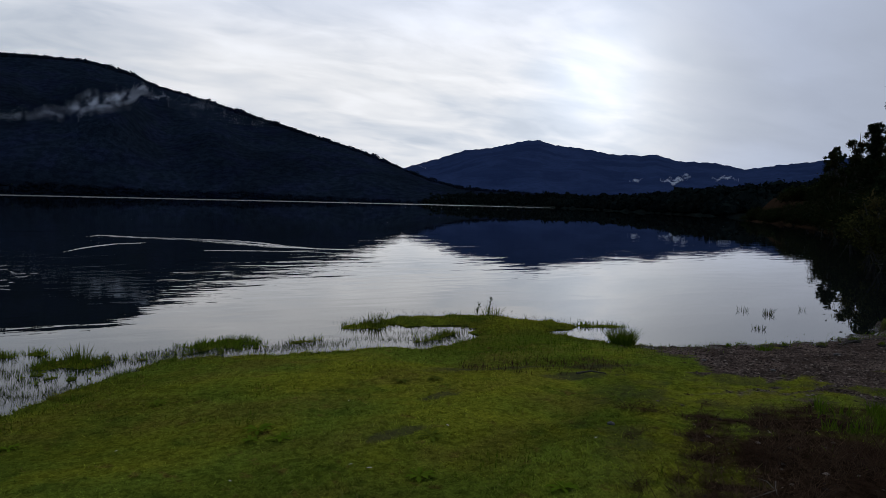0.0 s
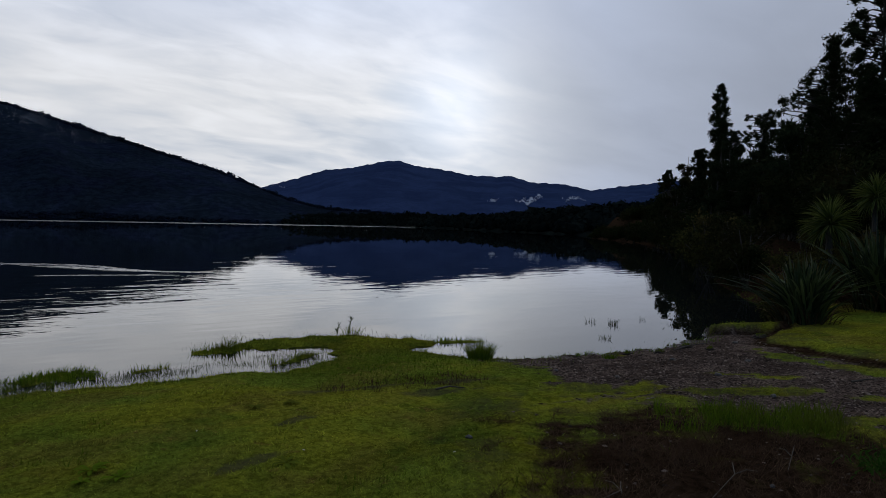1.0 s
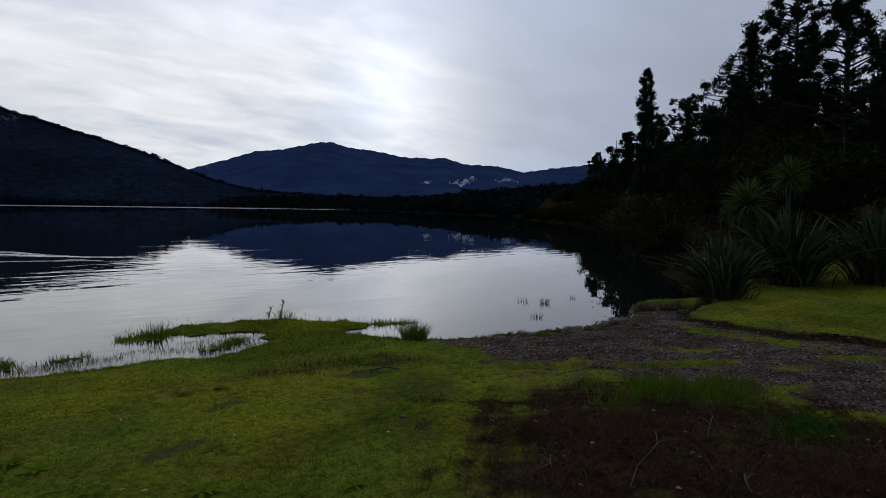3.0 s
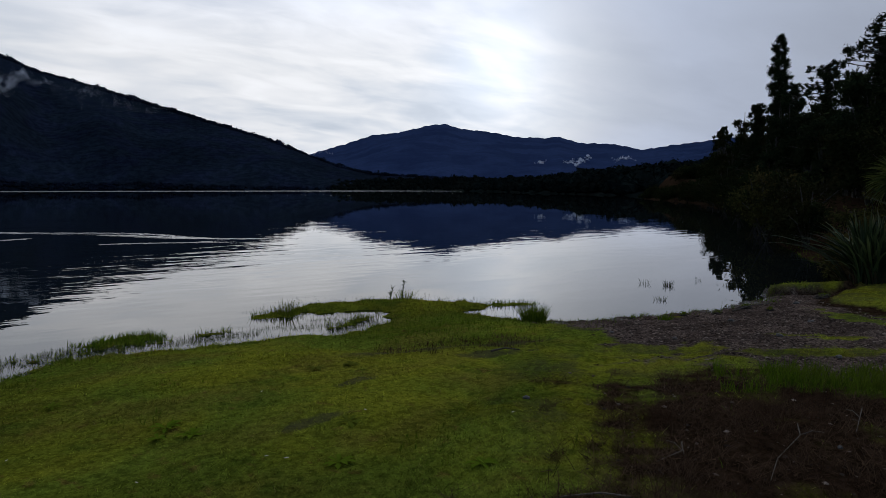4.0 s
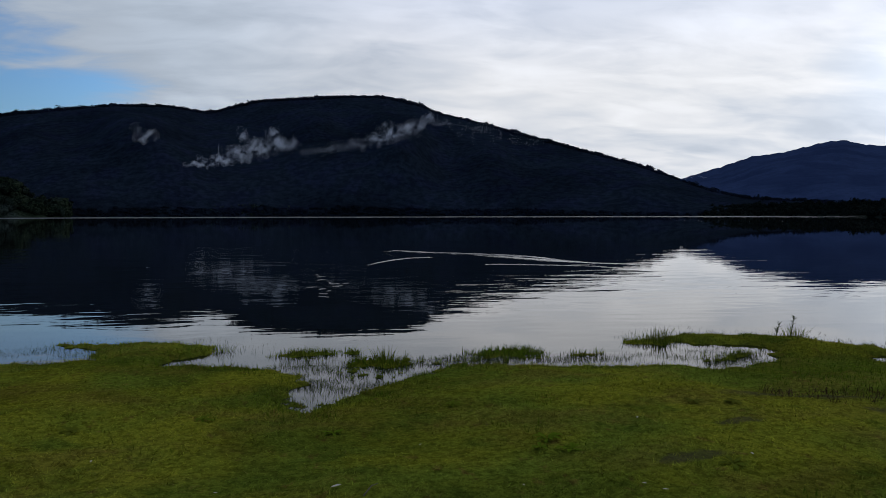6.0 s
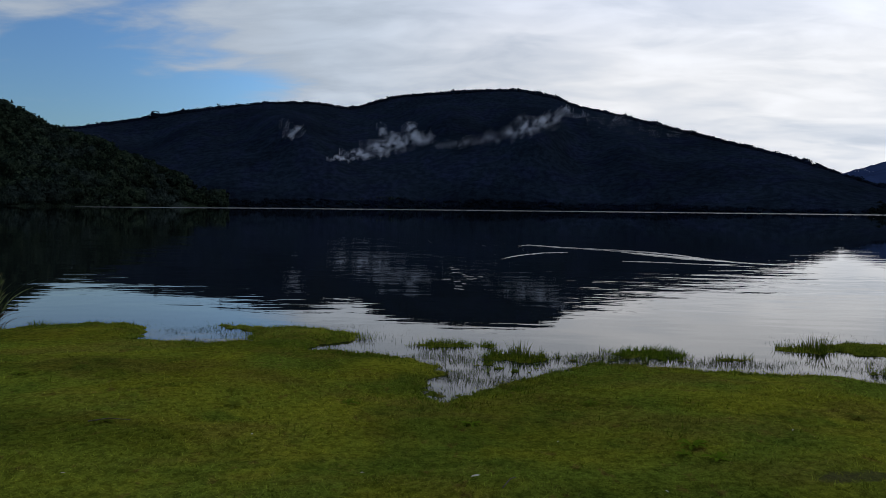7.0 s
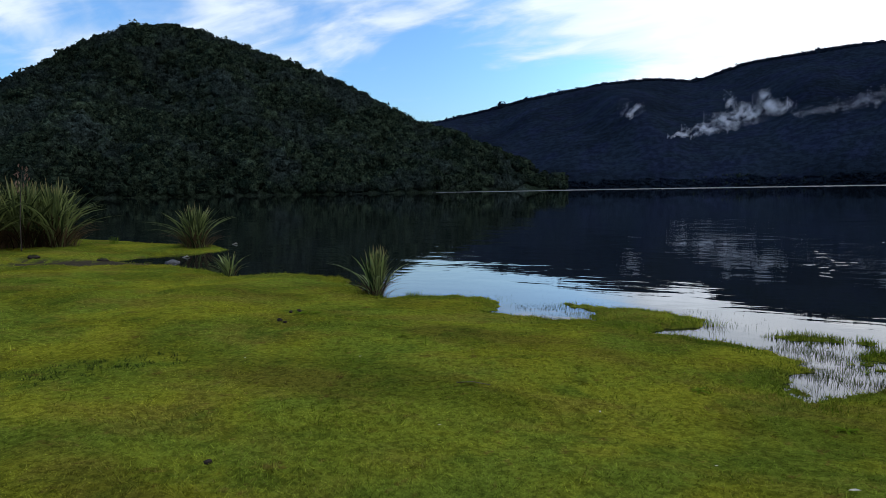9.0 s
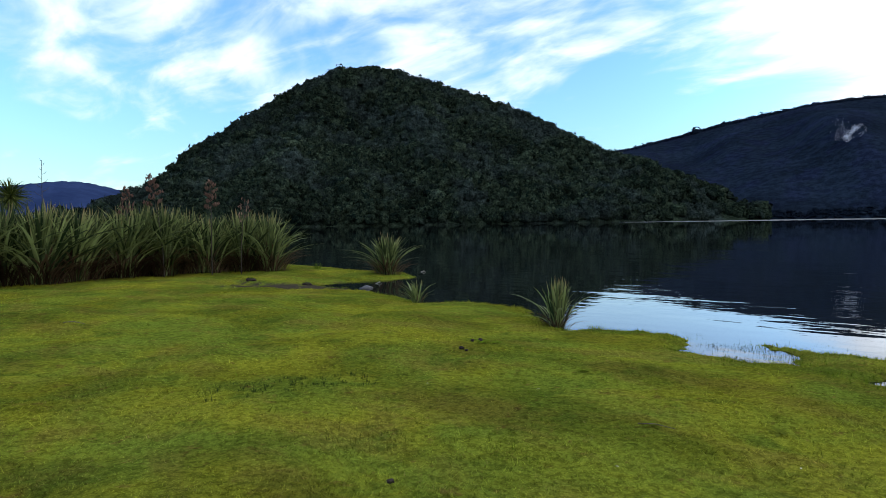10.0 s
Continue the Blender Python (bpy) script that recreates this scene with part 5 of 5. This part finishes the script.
mm, nn = material("wet_rock")
finish(nn, nn.mix(nn.span(nn.noise(place(nn), 18, 5, 0.7), 0.3, 0.7), (0.012, 0.011, 0.010), (0.045, 0.040, 0.034)), 0.5, nn.noise(place(nn), 30, 4), 0.5, 0.02)
M_WET = mm
stone(3.94, 4.22, 0.030, "small pale stone at the turf edge")
stone(-17.6, 12.62, 0.24, "dark wet boulder at the channel mouth", M_WET, 0.45)
stone(-17.2, 12.55, 0.10, "dark wet stone beside a larger boulder", M_WET, 0.5)
stone(4.7, 2.05, 0.020, "small pale pebble on the heath")
for sx_1, sy_1, ss in [(8.2, 4.3, 0.045), (9.6, 4.6, 0.05), (7.5, 3.3, 0.04), (10.3, 3.9, 0.05), (8.8, 5.3, 0.04), (7.1, 5.0, 0.035), (9.9, 2.9, 0.05), (7.9, 2.3, 0.04), (6.9, 5.8, 0.03), (11.2, 5.6, 0.05)]:
    stone(sx_1, sy_1, ss, "dark rounded stone half buried in beach gravel", flat=0.45)


def clod(x, y, size, label):
    """A lump of dark soil with a cap of turf."""
    ob = thing("turf_clod", (x, y, z_at(x, y)), label, "turf clod", "clods on the beach")
    v, f = ball(3, 0.4, x + 2 * y)
    part("soil", mesh_from("soil", v * np.array([size, size * 0.7, size * 0.34]) + np.array([0, 0, 0.02 * size]), f, M_SOIL, True), ob)
    k = int(30 + 400 * size)
    a, q = rng.uniform(0, 2 * np.pi, k), rng.uniform(0, 1, k) ** 0.5
    root = np.stack([np.cos(a) * q * size * 0.8, np.sin(a) * q * size * 0.55, 0.02 * size + 0.30 * size * np.sqrt(np.maximum(1 - q * q, 0.05))], 1)
    part("grass_cap", mesh_from("grass_cap", *blades(root, rng.uniform(0.03, 0.07, k), np.full(k, 0.007), rng.normal(0, 0.5, (k, 2))), M_TALL), ob, "short green grass cap")


mm, nn = material("dark_soil")
finish(nn, nn.mix(nn.span(nn.noise(place(nn), 25, 5, 0.7), 0.3, 0.7), (0.014, 0.010, 0.008), (0.045, 0.034, 0.026)), 0.9, nn.noise(place(nn), 40, 5), 0.7, 0.02, 0.1)
M_SOIL = mm
for cx_, cy_, cs in [(8.9, 6.12, 0.07), (9.39, 5.89, 0.09), (10.23, 5.92, 0.13), (10.31, 5.56, 0.08), (8.2, 6.5, 0.05), (12.1, 5.6, 0.16)]:
    clod(cx_, cy_, cs, "dark eroded turf clod capped with grass on the gravel")


for cx_, cy_, cs in [(-21.5, 10.7, 0.20), (-19.7, 11.75, 0.22), (-18.3, 12.3, 0.20)]:
    clod(cx_, cy_, cs, "low grassy clod with dark muddy sides by the channel")


def weed(x, y, size, label, leaves=9):
    """A flat rosette of broad leaves in the turf."""
    ob = thing("weed", (x, y, z_at(x, y) + 0.005), label, "weed", "weeds in the lawn")
    for k in range(leaves):
        leaf = new("leaf", WEED_LEAF)
        leaf.parent = ob
        s_ = size * rng.uniform(0.7, 1.1)
        leaf.matrix_basis = pose(0, 0, 0, 0, rng.uniform(-8, 10), 360 * k / leaves + rng.normal(0, 12)) @ Matrix.Diagonal((s_, s_, s_, 1))


WEED_LEAF = mesh_from("leaf", [(0, 0, 0), (0.35, -0.12, 0.16), (0.35, 0, 0.12), (0.35, 0.12, 0.16), (0.75, -0.15, 0.22), (0.75, 0, 0.17), (0.75, 0.15, 0.22), (1.0, 0, 0.12)],
                      [(0, 1, 2), (0, 2, 3), (1, 4, 2), (2, 4, 5), (2, 5, 6), (2, 6, 3), (4, 7, 5), (5, 7, 6)], M_TALL, True)
for wx, wy, ws in [(1.30, 5.30, 0.14), (1.42, 5.05, 0.12), (1.20, 5.12, 0.10), (2.95, 6.2, 0.12), (3.3, 6.1, 0.10), (-7.3, 7.2, 0.12), (-7.15, 7.35, 0.10), (-2.56, 5.98, 0.12), (-3.37, 5.27, 0.12),
                   (0.7, 6.6, 0.10), (2.4, 4.5, 0.12), (-1.6, 6.4, 0.12), (-5.2, 6.8, 0.11), (2.0, 3.9, 0.12), (2.7, 3.3, 0.11), (-0.4, 5.9, 0.10)]:
    weed(wx, wy, ws, "dark green broad-leaved weed rosette in the turf")


def fallen_leaf(x, y, size, turn):
    v = [(-1, 0, 0.02), (-0.4, -0.32, 0.12), (0.3, -0.34, 0.15), (1, 0, 0.05), (0.3, 0.34, 0.16), (-0.4, 0.32, 0.10), (0, 0, 0.0)]
    f = [(0, 1, 6), (1, 2, 6), (2, 3, 6), (3, 4, 6), (4, 5, 6), (5, 0, 6)]
    ob = new("fallen_leaf", mesh_from("fallen_leaf", np.array(v) * size, f, M_PALE, True))
    ob.matrix_basis = pose(x, y, z_at(x, y) + 0.018, 0, 0, turn)
    return tagged(ob, "pale dry fallen leaf on the lawn", "leaf", "fallen leaves")


mm, nn = material("pale_dry_leaf")
finish(nn, nn.mix(nn.noise(place(nn), 60, 3), (0.30, 0.26, 0.18), (0.55, 0.50, 0.40)), 0.7)
M_PALE = mm
for lx, ly, ls in [(-0.32, 4.57, 0.040), (1.74, 4.11, 0.022), (1.66, 4.25, 0.018), (-0.2, 4.1, 0.02), (2.6, 4.6, 0.02), (0.9, 4.4, 0.016), (-2.1, 5.2, 0.02), (3.5, 3.9, 0.02), (-4.9, 5.6, 0.02),
                   (-5.9, 4.9, 0.018), (2.2, 5.7, 0.02), (-1.1, 4.6, 0.016), (0.3, 5.4, 0.016), (-3.0, 4.2, 0.018)]:
    fallen_leaf(lx, ly, ls, rng.uniform(0, 360))

for px_1, py_1, ps in [(-7.43, 7.3, 0.05), (-7.55, 7.25, 0.035), (-7.23, 6.71, 0.045), (-7.1, 6.68, 0.03), (-3.87, 2.78, 0.03)]:
    stone(px_1, py_1, ps, "small dark lump of soil lying on the lawn", M_SOIL, 0.55, 0.15, "soil lump")


def snag(x, y, label):
    """A pale broken branch standing out of the shallows."""
    ob = thing("snag", (x, y, -0.05), label, "branch")
    part("branch", mesh_from("branch", *tube([(-0.18, 0, 0.02), (-0.03, 0.02, 0.08), (0.10, 0.0, 0.11)], [0.022, 0.018, 0.010], 6), M_PALE, True), ob)
    for dx, dz in ((0.20, 0.0), (0.08, 0.08)):
        part("side_twig", mesh_from("side_twig", *tube([(-0.03, 0.02, 0.08), (dx * 0.6, 0.03, 0.08 + dz * 0.5), (dx, 0, 0.06 + dz)], [0.014, 0.010, 0.005], 5), M_PALE, True), ob)


snag(-21.6, 18.39, "pale broken branch standing out of shallow water")
snag(-18.7, 13.9, "small pale twig lying in the channel")

# dark stubble of rushes in the lawn, and brown rushes along the worn streak of the point
k = 420
u, c_ = rng.uniform(0, 1, k), rng.integers(0, 46, k)
cx_, cy_ = -7.15 + 0.012 * c_ + 0.28 * np.sin(c_ * 7.7), 3.0 + 0.035 * c_ + 0.22 * np.sin(c_ * 4.3)
root = np.stack([cx_ + rng.normal(0, 0.03, k), cy_ + rng.normal(0, 0.03, k), np.zeros(k)], 1)
root[:, 2] = ground_height(root[:, 0], root[:, 1])
stuff("rush_stubble", blades(root, rng.uniform(0.025, 0.06, k), np.full(k, 0.007), rng.normal(0, 0.5, (k, 2))), M_SEDGE, "short dark stubble of cut rushes in the lawn", "rushes")
k = 520
u = rng.uniform(0, 1, k)
root = np.stack([3.9 + 1.8 * u, 6.5 - 0.5 * u + rng.normal(0, 0.16, k) + 0.10 * np.sin(u * 23), np.zeros(k)], 1)
root[:, 2] = ground_height(root[:, 0], root[:, 1])
stuff("dry_rushes", blades(root, rng.uniform(0.03, 0.10, k), np.full(k, 0.006), rng.normal(0, 0.5, (k, 2))), M_HEATH, "brown dry rushes along a worn hollow", "rushes")


def weed_stalk(x, y, height):
    """A lone upright stalk with ragged side leaves."""
    ob = thing("weed_stalk", (x, y, z_at(x, y) - 0.01), "dark upright weed stalk at the grassy point", "weed")
    part("stem", mesh_from("stem", *tube([(0, 0, 0), (0.02, 0, height * 0.5), (0.06, 0.01, height)], [0.008, 0.006, 0.003], 5), M_SEDGE, True), ob)
    n_ = 40
    u = rng.uniform(0.15, 1.0, n_)
    root = np.stack([0.06 * u ** 2, np.zeros(n_), height * u], 1)
    part("foliage", mesh_from("foliage", *blades(root, rng.uniform(0.03, 0.09, n_), np.full(n_, 0.012), rng.normal(0, 1.1, (n_, 2))), M_SEDGE), ob)


weed_stalk(6.51, 10.15, 0.36)
weed_stalk(6.3, 10.2, 0.22)
# broken ripples off the lawn
for cx, cy in [(-1.76, 23.0), (-1.6, 22.2), (-1.21, 20.4), (-1.05, 19.9), (-0.72, 20.0), (-1.64, 19.0), (-1.3, 18.6), (-1.1, 18.1), (-1.2, 17.4), (-1.15, 16.8), (-0.95, 19.2), (-1.5, 21.2)]:
    ln = rng.uniform(0.05, 0.16)
    ripple([(cx - ln, cy - 0.25 * ln + rng.normal(0, 0.1)), (cx, cy), (cx + ln, cy + 0.5 * ln + rng.normal(0, 0.1))], 0.030, 0.010, "short broken ripple on dark calm water")

# dark litter of twigs and bark washed up on the gravel
x, y, r = scatter(9000, 3.4, 14, 22, 88)
turf, gravel, heath, green, d = covers(x, y)
keep = rng.uniform(0, 1, len(x)) < np.maximum(gravel, 0.5 * heath) * ease(d, 0.0, 0.1) * ease(wave(x, y, 0.6, 27) + 0.5 * wave(x, y, 0.2, 28), -0.2, 0.8)
x, y = x[keep], y[keep]
n_ = len(x)
lie = rng.normal(0, 1, (n_, 2))
lie /= np.linalg.norm(lie, axis=1)[:, None]
stuff("litter", blades(np.stack([x, y, ground_height(x, y) + 0.006], 1), rng.uniform(0.004, 0.012, n_), rng.uniform(0.006, 0.016, n_), lie * rng.uniform(3, 12, (n_, 1)), 0.1), M_HEATH, "dark washed-up twigs and bark on the gravel", "litter")

M_HERB = leaf_material("herb_leaves", (0.018, 0.050, 0.007), (0.050, 0.110, 0.015), (0.036, 0.080, 0.010))
# a patch of low green herbs at the heath's edge
k = 1100
a_, q_ = rng.uniform(0, 2 * np.pi, k), np.abs(rng.normal(0, 0.5, k))
root = np.stack([5.95 + 0.42 * np.cos(a_) * q_ + 0.05 * rng.normal(size=k), 1.68 + 0.24 * np.sin(a_) * q_ + 0.05 * rng.normal(size=k), np.zeros(k)], 1)
root[:, 2] = ground_height(root[:, 0], root[:, 1])
stuff("herb_patch", blades(root, rng.uniform(0.025, 0.07, k), rng.uniform(0.012, 0.024, k), rng.normal(0, 0.8, (k, 2)), 0.7, 2), M_HERB, "patch of low bright green herbs beside the heath", "herbs")
